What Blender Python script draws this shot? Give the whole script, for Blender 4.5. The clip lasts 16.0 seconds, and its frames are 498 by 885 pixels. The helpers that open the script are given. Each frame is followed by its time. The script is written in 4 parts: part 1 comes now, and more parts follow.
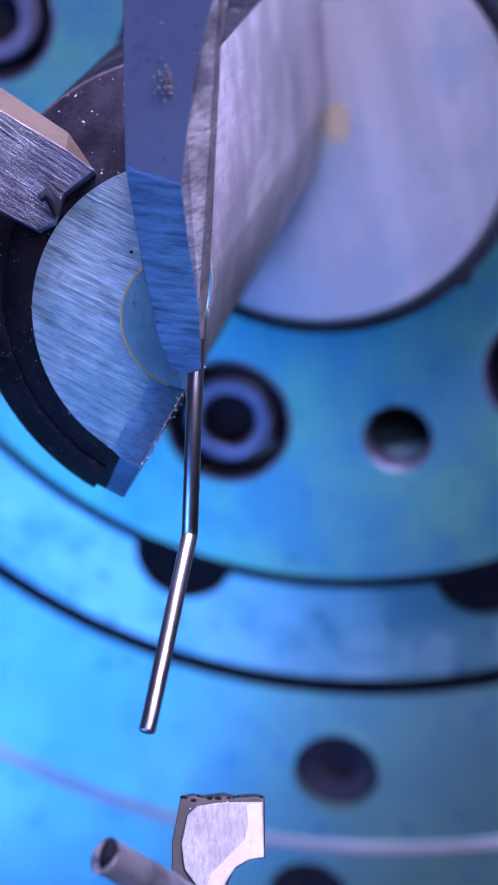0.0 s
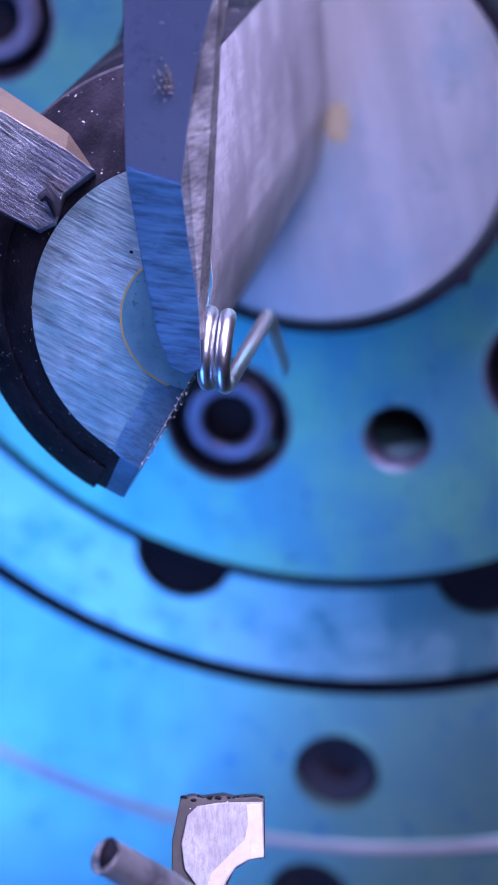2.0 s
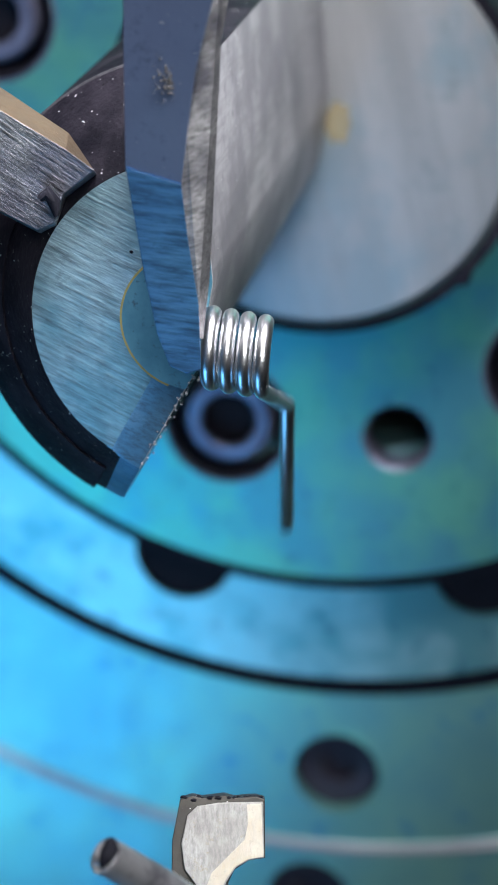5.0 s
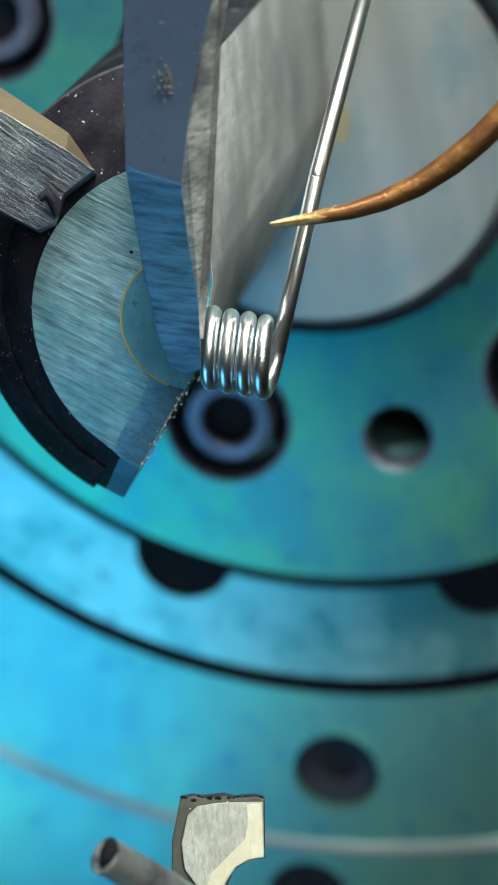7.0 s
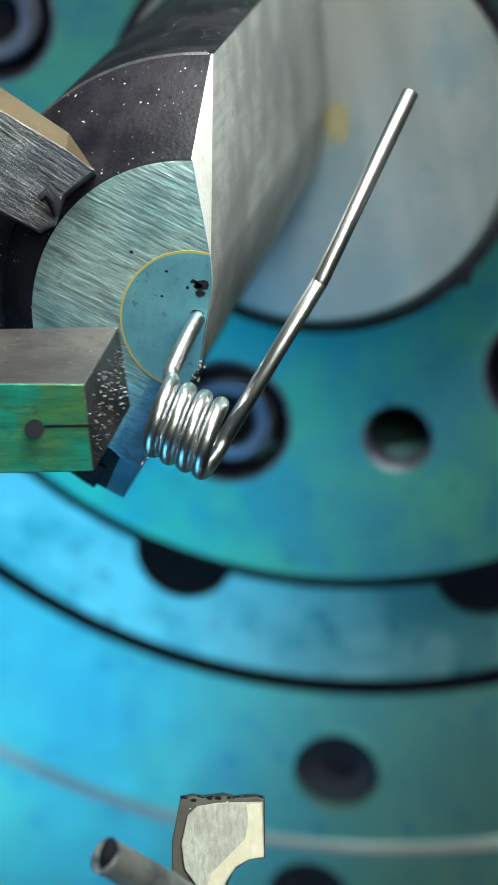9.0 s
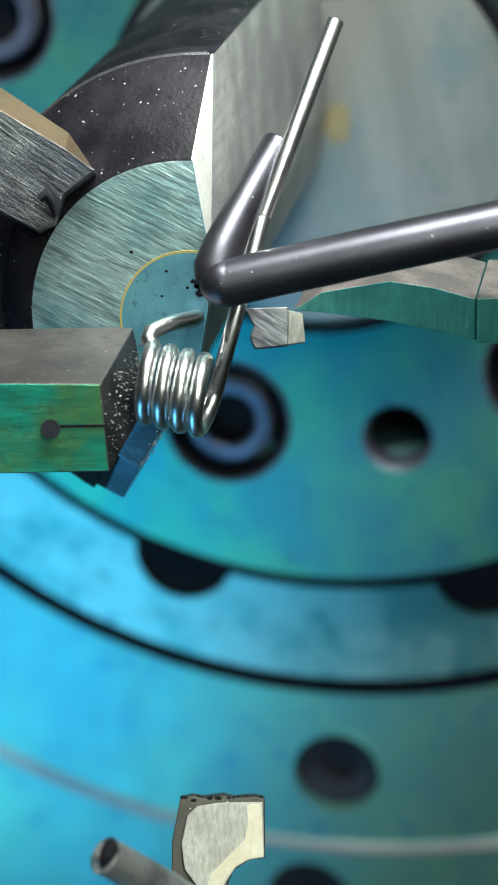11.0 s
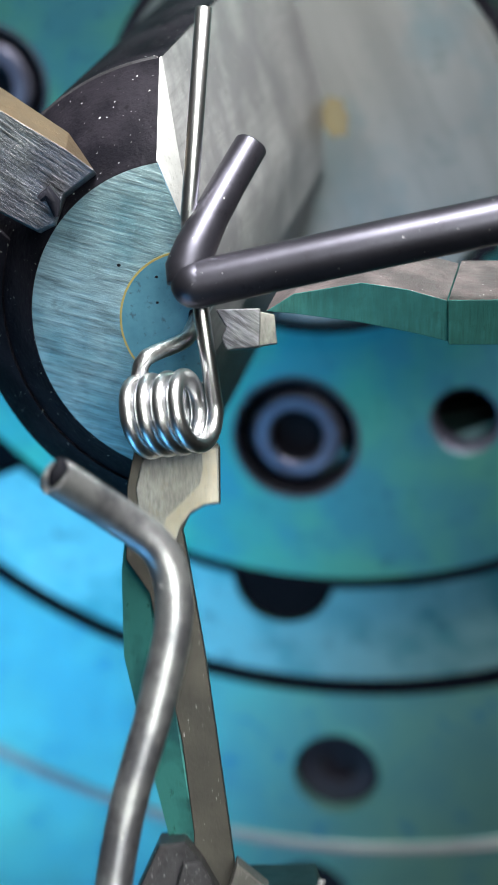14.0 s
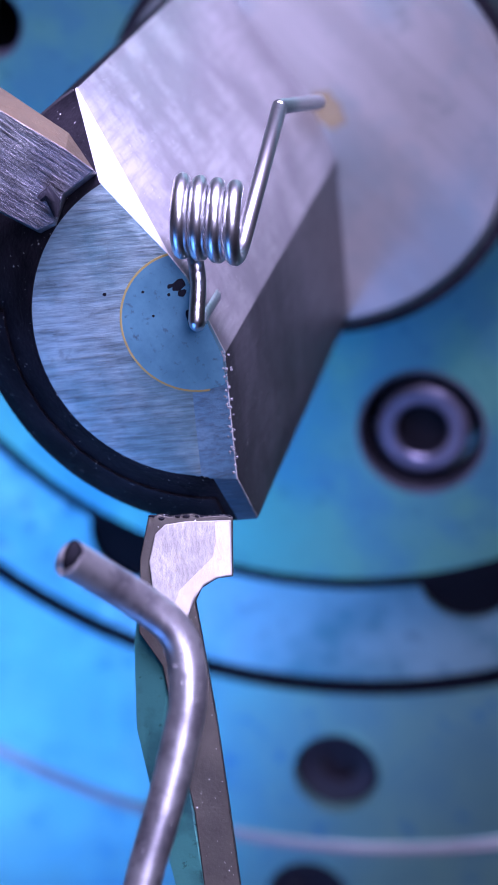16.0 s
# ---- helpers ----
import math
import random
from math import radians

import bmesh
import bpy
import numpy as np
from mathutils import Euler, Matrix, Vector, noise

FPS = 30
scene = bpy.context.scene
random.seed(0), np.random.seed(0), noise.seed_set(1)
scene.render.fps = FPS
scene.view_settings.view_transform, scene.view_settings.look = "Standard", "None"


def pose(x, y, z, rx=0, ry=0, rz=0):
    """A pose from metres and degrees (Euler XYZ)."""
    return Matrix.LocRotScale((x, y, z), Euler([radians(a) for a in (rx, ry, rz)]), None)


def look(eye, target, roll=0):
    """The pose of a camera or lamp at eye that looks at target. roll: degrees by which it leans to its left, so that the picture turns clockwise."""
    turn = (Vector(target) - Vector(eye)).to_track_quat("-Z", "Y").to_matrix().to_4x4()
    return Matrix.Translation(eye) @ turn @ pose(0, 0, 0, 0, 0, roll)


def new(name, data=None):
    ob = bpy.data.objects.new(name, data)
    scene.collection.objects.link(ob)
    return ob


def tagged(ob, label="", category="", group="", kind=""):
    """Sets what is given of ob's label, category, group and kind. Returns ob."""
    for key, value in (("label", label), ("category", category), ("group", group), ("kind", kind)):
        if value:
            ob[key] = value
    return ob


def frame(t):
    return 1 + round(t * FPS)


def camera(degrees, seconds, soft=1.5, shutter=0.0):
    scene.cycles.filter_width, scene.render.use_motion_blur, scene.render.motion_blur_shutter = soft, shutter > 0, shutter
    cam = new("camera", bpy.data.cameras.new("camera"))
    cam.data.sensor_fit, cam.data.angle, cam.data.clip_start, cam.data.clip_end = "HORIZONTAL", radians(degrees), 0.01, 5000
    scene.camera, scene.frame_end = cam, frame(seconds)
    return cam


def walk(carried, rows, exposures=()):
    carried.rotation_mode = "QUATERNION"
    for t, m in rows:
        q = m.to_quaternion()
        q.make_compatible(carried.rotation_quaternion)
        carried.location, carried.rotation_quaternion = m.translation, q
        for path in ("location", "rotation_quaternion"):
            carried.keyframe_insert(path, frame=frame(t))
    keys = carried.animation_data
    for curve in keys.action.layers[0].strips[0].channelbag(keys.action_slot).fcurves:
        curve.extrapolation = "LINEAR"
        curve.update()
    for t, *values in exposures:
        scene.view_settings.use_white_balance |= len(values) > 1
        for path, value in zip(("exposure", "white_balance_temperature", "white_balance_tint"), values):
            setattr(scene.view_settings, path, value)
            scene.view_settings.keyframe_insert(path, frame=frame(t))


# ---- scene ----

# ---- camera: fixed, in front of the machine, a little above and to the right of the quill's axis ----
AZ, EL, REACH = radians(9.83), radians(20.67), 0.300
RIGHT = Vector((math.cos(AZ), math.sin(AZ), 0))
BACK = Vector((math.sin(AZ) * math.cos(EL), -math.cos(AZ) * math.cos(EL), math.sin(EL)))
UP = BACK.cross(RIGHT)
MM = 0.001
CENTRE = (RIGHT * 6.70 - UP * 14.27) * MM        # point looked at; the quill's face is centred on the origin
EYE = CENTRE + BACK * REACH

cam = camera(11.2, 16.0, soft=1.6, shutter=0.4)
cam.data.dof.use_dof = True
cam.data.dof.focus_distance = 0.297
cam.data.dof.aperture_fstop = 34
walk(cam, [(0.0, look(EYE, CENTRE)), (16.0, look(EYE, CENTRE))],
     exposures=[(0.0, 0.32, 5200, 25), (2.2, 0.32, 5200, 25), (2.7, 0.34, 5450, 18), (3.1, 0.36, 5550, 14), (3.5, 0.34, 6600, -19), (4.2, 0.34, 6450, -16),
                (6.3, 0.16, 7900, -46), (12.6, 0.16, 7900, -46), (13.4, 0.18, 6900, -20), (13.9, 0.16, 7600, -34), (14.5, 0.14, 7300, -26), (14.9, 0.2, 5450, 20),
                (16.0, 0.2, 5450, 20)])


def V(u, v, w):
    """Millimetres to the right, up and towards the camera stand, from the middle of the work area."""
    return CENTRE + (RIGHT * u + UP * v + BACK * w) * MM


def S(x, s, z):
    """Millimetres from the quill's face: to the right, back along its axis, up."""
    return Vector((x, s, z)) * MM


# ---- world and lights ----
world = bpy.data.worlds.new("workshop_air")
scene.world = world
world.use_nodes = True
world.node_tree.nodes["Background"].inputs[0].default_value = (0.55, 0.68, 1.0, 1)
world.node_tree.nodes["Background"].inputs[1].default_value = 0.007


def lamp(name, eye, target, size, watts, colour):
    data = bpy.data.lights.new(name, "AREA")
    data.shape, data.size, data.size_y = "RECTANGLE", size[0], size[1]
    data.energy, data.color = watts, colour
    ob = new(name, data)
    ob.matrix_world = look(eye, target)
    return ob


lamp("work_lamp", V(20, 175, 100), V(0, 32, -20), (0.10, 0.07), 0.33, (0.90, 0.74, 1.0)).data.spread = radians(76)
lamp("camera_lamp", V(58, 36, 335), V(-44, -60, -100), (0.16, 0.26), 0.140, (0.90, 0.77, 1.0)).data.spread = radians(42)
lamp("machine_lamp", S(-110, -72, -175), S(-122, 78, -3), (0.13, 0.16), 0.160, (0.16, 0.400, 1.0)).data.spread = radians(104)


# ---- materials ----
def surface(name, base, rough, metal=0.0, tint=None, patch=60.0, grain=1500.0, relief=0.15, stain=0.5,
            brushed=None, specks=0.0, axis=0, dark=None, lines=0.5, slant=0.0, shine=0.5, vary=1.0):
    """A worn surface: patches of a second tint, fine grain, brush marks along one axis, bright specks for nicks and
    painted glints.
    """
    m = bpy.data.materials.new(name)
    m.use_nodes = True
    nt = m.node_tree
    nodes, links = nt.nodes, nt.links
    b = nodes["Principled BSDF"]
    co = nodes.new("ShaderNodeTexCoord")

    def noise_tex(scale, detail=4.0, stretch=None, rough_n=0.6, slant=0.0):
        n = nodes.new("ShaderNodeTexNoise")
        n.inputs["Scale"].default_value, n.inputs["Detail"].default_value = scale, detail
        n.inputs["Roughness"].default_value = rough_n
        mp = nodes.new("ShaderNodeMapping")
        if stretch:
            mp.inputs["Scale"].default_value = stretch
        turn = nodes.new("ShaderNodeMapping")
        turn.inputs["Rotation"].default_value = (0, radians(slant), 0)
        links.new(co.outputs["Object"], turn.inputs["Vector"])
        links.new(turn.outputs["Vector"], mp.inputs["Vector"])
        links.new(mp.outputs["Vector"], n.inputs["Vector"])
        return n

    def ramp(src, lo, hi):
        r = nodes.new("ShaderNodeMapRange")
        r.inputs[1].default_value, r.inputs[2].default_value = lo, hi
        links.new(src, r.inputs[0])
        return r.outputs[0]

    def mix(fac, a, c, blend="MIX"):
        n = nodes.new("ShaderNodeMix")
        n.data_type, n.blend_type = "RGBA", blend
        for k, val in ((0, fac), (6, a), (7, c)):
            if hasattr(val, "is_linked"):
                links.new(val, n.inputs[k])
            else:
                n.inputs[k].default_value = val if k == 0 else (*val, 1)
        return n.outputs[2]

    tint = tint or tuple(c * 0.6 for c in base)
    big = noise_tex(patch, 5)
    col = mix(ramp(big.outputs[0], 0.5 - 0.28 * (1.2 - stain), 0.5 + 0.28 * (1.2 - stain)), base, tint)
    mid = noise_tex(patch * 5, 6, None, 0.7)
    col = mix(ramp(mid.outputs[0], 0.57, 0.76), col, dark or tuple(c * 0.45 for c in base))
    fine = noise_tex(grain, 3)
    bump_src = fine.outputs[0]
    if brushed:
        line = noise_tex(brushed * 0.65, 5, [1.0 if k == axis else 11.0 for k in range(3)], 0.7, slant)
        col = mix(ramp(line.outputs[0], 0.40, 0.75), col, tuple(c * (1 - lines) for c in base))
        bump_src = line.outputs[0]
    if specks:
        sp = noise_tex(grain * 1.2, 2)
        col = mix(ramp(sp.outputs[0], 0.74 - specks * 0.06, 0.76), col, (0.75, 0.75, 0.75))
    links.new(col, b.inputs["Base Color"])
    rr = nodes.new("ShaderNodeMapRange")
    rr.inputs[3].default_value, rr.inputs[4].default_value = max(0.05, rough - 0.12 * vary), rough + 0.14 * vary
    links.new(mid.outputs[0], rr.inputs[0])
    links.new(rr.outputs[0], b.inputs["Roughness"])
    b.inputs["Metallic"].default_value, b.inputs["Specular IOR Level"].default_value = metal, shine
    bump = nodes.new("ShaderNodeBump")
    bump.inputs["Strength"].default_value, bump.inputs["Distance"].default_value = relief, 0.0002
    links.new(bump_src, bump.inputs["Height"])
    links.new(bump.outputs[0], b.inputs["Normal"])
    return m


# steel plates: the coloured lamp's blue-green light is mixed into their base colours
plate_tint = surface("lamp_tinted_plate", (0.14, 0.35, 0.37), 0.38, 0.85, (0.20, 0.47, 0.33), 60, 900, 0.12, 0.9, dark=(0.02, 0.09, 0.15))
ring_tint = surface("lamp_tinted_ring", (0.18, 0.37, 0.37), 0.38, 0.85, (0.36, 0.55, 0.53), 55, 900, 0.12, 0.95, dark=(0.02, 0.09, 0.15))
outer_tint = surface("lamp_tinted_outer_plate", (0.20, 0.41, 0.44), 0.38, 0.85, (0.29, 0.53, 0.41), 32, 900, 0.12, 0.7, dark=(0.04, 0.20, 0.48))
black_oxide = surface("black_oxide_steel", (0.007, 0.007, 0.010), 0.5, 0.0, (0.018, 0.018, 0.025), 120, 1800, 0.3, 0.6, specks=0.1, shine=0.05)
# navy-black of the recessed plugs holds the shade inside the outer holes
plug_steel = surface("hole_shade_plug_steel", (0.018, 0.018, 0.028), 0.45, 0.3, (0.03, 0.03, 0.045), 90, shine=0.3)
# near-black that paints the shade of holes and gaps; small dark parts share it
groove_dark = surface("recess_black", (0.006, 0.006, 0.010), 0.6, 0.0, (0.010, 0.010, 0.016), 90, shine=0.1)
# quill face, bevel and bushing: coloured lamplight is put into the steel's blue-green
quill_steel = surface("brushed_quill_steel", (0.40, 0.53, 0.56), 0.34, 0.6, (0.20, 0.34, 0.38), 70, 1500, 0.9, 0.9, brushed=230, axis=0, lines=0.85, slant=-25)
bevel_quill = surface("brushed_quill_bevel", (0.26, 0.42, 0.56), 0.38, 0.6, (0.14, 0.28, 0.42), 90, 1500, 0.6, 0.8, brushed=260, axis=0, lines=0.7, slant=-30)
hub_steel = surface("hub_steel", (0.15, 0.33, 0.42), 0.42, 0.5, (0.10, 0.24, 0.32), 160, 1500, 0.12, 0.8, dark=(0.05, 0.06, 0.08))
flat_steel = surface("ground_flat_steel", (0.42, 0.42, 0.43), 0.40, 0.35, (0.28, 0.28, 0.30), 45, 1600, 0.25, 0.7, specks=0.15)
quill_flat = surface("scuffed_flat_steel", (0.40, 0.395, 0.41), 0.44, 0.5, (0.23, 0.225, 0.245), 70, 1600, 0.4, 0.9, brushed=120, axis=1, lines=0.4, specks=0.35)
edge_steel = surface("dull_edge_steel", (0.16, 0.17, 0.20), 0.5, 0.6, (0.08, 0.09, 0.12), 120)
# darker steel carries the shade on the lower flat; the cone's edge shares it
lower_flat = surface("shade_dark_steel", (0.085, 0.083, 0.095), 0.40, 0.5, (0.045, 0.043, 0.05), 90, 1600, 0.6, 0.9, brushed=120, axis=1, lines=0.5, specks=0.5)
chamfer_steel = surface("bright_chamfer", (0.60, 0.60, 0.60), 0.5, 0.3, (0.48, 0.48, 0.48), 300, 1800, 0.4)
quill_side = surface("dark_quill_side", (0.007, 0.0065, 0.010), 0.5, 0.1, (0.018, 0.016, 0.022), 130, 1500, 0.6, 0.9, specks=0.6, shine=0.13)
boss_steel = surface("satin_boss_steel", (0.49, 0.50, 0.505), 0.36, 0.75, (0.36, 0.44, 0.48), 40, 900, 0.1, 1.0, dark=(0.28, 0.32, 0.33), brushed=22, axis=2, lines=0.3, slant=12)
brass_stain = surface("brass_tone", (0.55, 0.42, 0.14), 0.5, 0.4)
wire_steel = surface("spring_wire", (0.80, 0.80, 0.82), 0.30, 1.0, (0.68, 0.68, 0.71), 300, 2500, 0.004, 0.5, dark=(0.58, 0.58, 0.61), vary=0.2)
rod_steel = surface("drawn_rod_steel", (0.74, 0.74, 0.77), 0.38, 0.88, (0.38, 0.375, 0.42), 170, 1100, 0.2, 0.9, specks=2.0, dark=(0.14, 0.14, 0.16), vary=0.4)
dark_rod = surface("dark_rod_steel", (0.085, 0.082, 0.105), 0.40, 0.85, (0.06, 0.058, 0.075), 120, 1600, 0.12, 0.7, specks=0.2, vary=0.3)
tool_grey = surface("ground_tool_steel", (0.34, 0.345, 0.36), 0.42, 0.75, (0.20, 0.20, 0.24), 90, 1500, 1.0, 0.9, brushed=300, axis=0, lines=0.97, slant=-32, dark=(0.06, 0.06, 0.075))
blade_steel = surface("polished_blade_steel", (0.19, 0.25, 0.40), 0.32, 0.75, (0.15, 0.19, 0.32), 50, 1800, 0.15, 0.6, specks=0.1)
# the tip's blue base paints in the reflected blue lamplight
blade_ground = surface("cross_ground_steel", (0.10, 0.24, 0.42), 0.36, 0.6, (0.07, 0.17, 0.34), 90, 1500, 0.6, 0.6, brushed=260, axis=0, lines=0.85, slant=-5)
bevel_steel = surface("rough_bevel_steel", (0.46, 0.45, 0.45), 0.45, 0.6, (0.10, 0.10, 0.12), 140, 1500, 0.8, 0.7, brushed=330, axis=0, lines=0.9, slant=20)
tan_steel = surface("straw_tempered_steel", (0.13, 0.095, 0.06), 0.5, 0.4, (0.075, 0.06, 0.045), 120, 1700, 0.5)
# pale specks in copper and clamp steel are glints painted into the colour
copper = surface("tarnished_copper", (0.42, 0.20, 0.07), 0.32, 0.8, (0.22, 0.10, 0.045), 200, 1500, 0.6, 0.9, specks=0.6)
cast_tool = surface("hammered_dark_steel", (0.018, 0.018, 0.022), 0.45, 0.6, (0.050, 0.048, 0.055), 160, 2600, 0.35, 0.9, specks=1.3)
bright_tool = surface("freshly_ground_steel", (0.44, 0.43, 0.41), 0.55, 0.2, (0.34, 0.325, 0.30), 150, 1500, 0.7, 0.9, brushed=260, axis=2, lines=0.5, dark=(0.30, 0.24, 0.14))
wedge_steel = surface("sparkling_grey_steel", (0.15, 0.145, 0.14), 0.45, 0.6, (0.09, 0.088, 0.085), 160, 2600, 0.4, 0.8, specks=1.5)
olive_tool = surface("oiled_plate_steel", (0.065, 0.060, 0.052), 0.42, 0.6, (0.035, 0.033, 0.03), 160, 2500, 0.15, specks=0.3)
room_paint = surface("pale_grey_wall_paint", (0.55, 0.57, 0.60), 0.7, 0.0, (0.50, 0.52, 0.55), 2, 60, 0.1)


# ---- mesh helpers ----
def part(name, bm, material, parent=None, label="", smooth=None):
    bmesh.ops.recalc_face_normals(bm, faces=bm.faces)
    me = bpy.data.meshes.new(name)
    bm.to_mesh(me)
    bm.free()
    for mat in material if isinstance(material, (list, tuple)) else (material,):
        me.materials.append(mat)
    if smooth is not None:
        for p in me.polygons:
            p.use_smooth = True
        me.set_sharp_from_angle(angle=radians(smooth))
    ob = new(name, me)
    ob.parent = parent
    if label:
        tagged(ob, label)
    return ob


def thing(name, label, category, at=None, **more):
    ob = new(name)
    ob.empty_display_size = 0.005
    if at is not None:
        ob.location = at
    return tagged(ob, label, category, **more)


def local(parent, points):
    return [Vector(p) - parent.location for p in points]


def solid(front, back):
    """A closed body between two outlines with the same number of corners."""
    bm = bmesh.new()
    a, b = [bm.verts.new(p) for p in front], [bm.verts.new(p) for p in back]
    n = len(a)
    bm.faces.new(a)
    bm.faces.new(b[::-1])
    for i in range(n):
        bm.faces.new((a[i], a[(i + 1) % n], b[(i + 1) % n], b[i]))
    return bm


def slab(outline, depth, way=None):
    """A plate: an outline pushed back by depth millimetres."""
    off = (way or -BACK) * depth * MM
    return solid(outline, [p + off for p in outline])


def soften(bm, width, segments=2, angle=25):
    bmesh.ops.recalc_face_normals(bm, faces=bm.faces)
    edges = [e for e in bm.edges if len(e.link_faces) == 2 and e.calc_face_angle(0) > radians(angle)]
    bmesh.ops.bevel(bm, geom=edges, offset=width * MM, segments=segments, profile=0.5, affect="EDGES", clamp_overlap=True)
    bmesh.ops.recalc_face_normals(bm, faces=bm.faces)
    bm.normal_update()
    return bm


def sweep(points, radii, sides=20, caps=True):
    """A round bar through points; radii in millimetres, one for each point."""
    bm = bmesh.new()
    rings, side = [], None
    for i, p in enumerate(points):
        t = (points[min(i + 1, len(points) - 1)] - points[max(i - 1, 0)]).normalized()
        if side is None:
            side = t.orthogonal().normalized()
        side = (side - t * side.dot(t)).normalized()
        up = t.cross(side)
        rings.append([bm.verts.new(p + (side * math.cos(a) + up * math.sin(a)) * radii[i] * MM)
                      for a in (2 * math.pi * k / sides for k in range(sides))])
    for a, b in zip(rings, rings[1:]):
        for k in range(sides):
            bm.faces.new((a[k], a[(k + 1) % sides], b[(k + 1) % sides], b[k]))
    if caps:
        bm.faces.new(rings[0][::-1])
        bm.faces.new(rings[-1])
    return bm


def rounded(points, bend, steps=6):
    """A path with its corners turned into arcs of about bend millimetres."""
    out = [points[0]]
    for a, b, c in zip(points, points[1:], points[2:]):
        d = min(bend * MM, (a - b).length * 0.48, (c - b).length * 0.48)
        p, q = b + (a - b).normalized() * d, b + (c - b).normalized() * d
        for k in range(steps + 1):
            t = k / steps
            out.append(p * (1 - t) ** 2 + b * 2 * t * (1 - t) + q * t * t)
    return out + [points[-1]]


def turned(profile, steps=96, start=0.0, end=360.0):
    """A body turned about the quill's axis; profile: (radius, place along the axis) in millimetres, closed."""
    bm = bmesh.new()
    full = abs(end - start) >= 360
    rings = []
    for k in range(steps if full else steps + 1):
        a = radians(start + (end - start) * k / steps)
        rings.append([bm.verts.new(S(r * math.cos(a), s, r * math.sin(a))) for r, s in profile])
    n = len(profile)
    for k in range(len(rings) if full else len(rings) - 1):
        a, b = rings[k], rings[(k + 1) % len(rings)]
        for i in range(n):
            if profile[i][0] == 0 and profile[(i + 1) % n][0] == 0:
                continue
            bm.faces.new((a[i], a[(i + 1) % n], b[(i + 1) % n], b[i]))
    bmesh.ops.remove_doubles(bm, verts=bm.verts, dist=1e-7)
    return bm


def turned_at(x, z, profile, steps=36):
    bm = turned(profile, steps)
    bmesh.ops.translate(bm, verts=bm.verts, vec=S(x, 0, z))
    return bm


def cut(bm, place, normal):
    """Takes away what lies on the normal's side of a plane, and closes the body."""
    got = bmesh.ops.bisect_plane(bm, geom=bm.verts[:] + bm.edges[:] + bm.faces[:], dist=1e-8, plane_co=place,
                                 plane_no=normal, clear_outer=True)
    edges = [g for g in got["geom_cut"] if isinstance(g, bmesh.types.BMEdge)]
    bmesh.ops.contextual_create(bm, geom=edges)
    return bm


def pierced(radius, hole_list, depth, front, inner=0.0, steps=160):
    """A ring with round holes: cut as a flat sheet with hole edges, then closed to its depth. hole_list: (x, z, r)."""
    bm = bmesh.new()
    loops = []
    for cx, cz, r, n in [(0, 0, radius, steps)] + ([(0, 0, inner, 96)] if inner else []) + [(x, z, r, 40) for x, z, r in hole_list]:
        vs = [bm.verts.new(S(cx + r * math.cos(2 * math.pi * k / n), front, cz + r * math.sin(2 * math.pi * k / n))) for k in range(n)]
        loops += [bm.edges.new((vs[k], vs[(k + 1) % n])) for k in range(n)]
    bmesh.ops.triangle_fill(bm, use_beauty=True, use_dissolve=False, edges=loops, normal=(0, -1, 0))
    sheet = bm.faces[:]
    got = bmesh.ops.extrude_face_region(bm, geom=sheet, use_keep_orig=True)
    bmesh.ops.translate(bm, verts=[g for g in got["geom"] if isinstance(g, bmesh.types.BMVert)], vec=S(0, depth, 0))
    return bm


# ---- the machine's face: fixed outer plate, turning ring and inner plate ----
def polar(r, degrees):
    return r * math.cos(radians(degrees)), r * math.sin(radians(degrees))


def build_outer_plate():
    spots = [polar(122.4, 270.9 + 36 * k) for k in range(10)] + [polar(148.6, 268.9 + 45 * k) for k in range(8)]
    holes_here = [(x, z, 7.8) for x, z in spots]
    bm = pierced(420, holes_here, 14, 119, inner=106.9)
    plate = part("outer_plate", bm, outer_tint)
    tagged(plate, "fixed lamp-tinted steel face plate of the spring machine", "machine plate", kind="structure")
    part("bead", turned([(136.2, 119.1), (136.2, 118.5), (138.0, 118.5), (138.0, 119.1)], 160), flat_steel, plate,
         "thin pale scribed ring", 40)
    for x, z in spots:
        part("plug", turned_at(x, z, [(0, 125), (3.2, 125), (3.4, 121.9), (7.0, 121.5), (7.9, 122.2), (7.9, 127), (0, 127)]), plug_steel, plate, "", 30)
        part("hole_edge", turned_at(x, z, [(7.7, 118.85), (8.5, 118.85), (8.5, 119.3), (7.7, 120.2)], 48), outer_tint, plate, "rounded edge of the hole", 40)
    return plate


build_outer_plate()
back = part("machine_wall", turned([(0.001, 133.5), (420, 133.5), (420, 140), (0.001, 140)], 48), groove_dark)
tagged(back, "dark inner wall behind the face plates", "machine wall", kind="structure")


# ---- the machine's column and the plain workshop round it ----
def box(name, low, high, material, label, category):
    bm = bmesh.new()
    bmesh.ops.create_cube(bm, size=1)
    for v in bm.verts:
        v.co = Vector([low[k] if v.co[k] < 0 else high[k] for k in range(3)])
    return tagged(part(name, bm, material), label, category, kind="structure")


box("machine_column", (-0.45, 0.141, -1.1), (0.45, 0.9, 0.45), room_paint, "grey painted machine column on the floor", "machine")
box("floor", (-1.6, -1.9, -1.2), (1.6, 1.4, -1.1), room_paint, "plain grey workshop floor", "floor")
box("ceiling", (-1.6, -1.9, 1.5), (1.6, 1.4, 1.6), room_paint, "plain grey workshop ceiling", "ceiling")
box("wall_west", (-1.7, -1.9, -1.1), (-1.6, 1.4, 1.5), room_paint, "plain grey workshop wall", "wall")
box("wall_east", (1.6, -1.9, -1.1), (1.7, 1.4, 1.5), room_paint, "plain grey workshop wall", "wall")
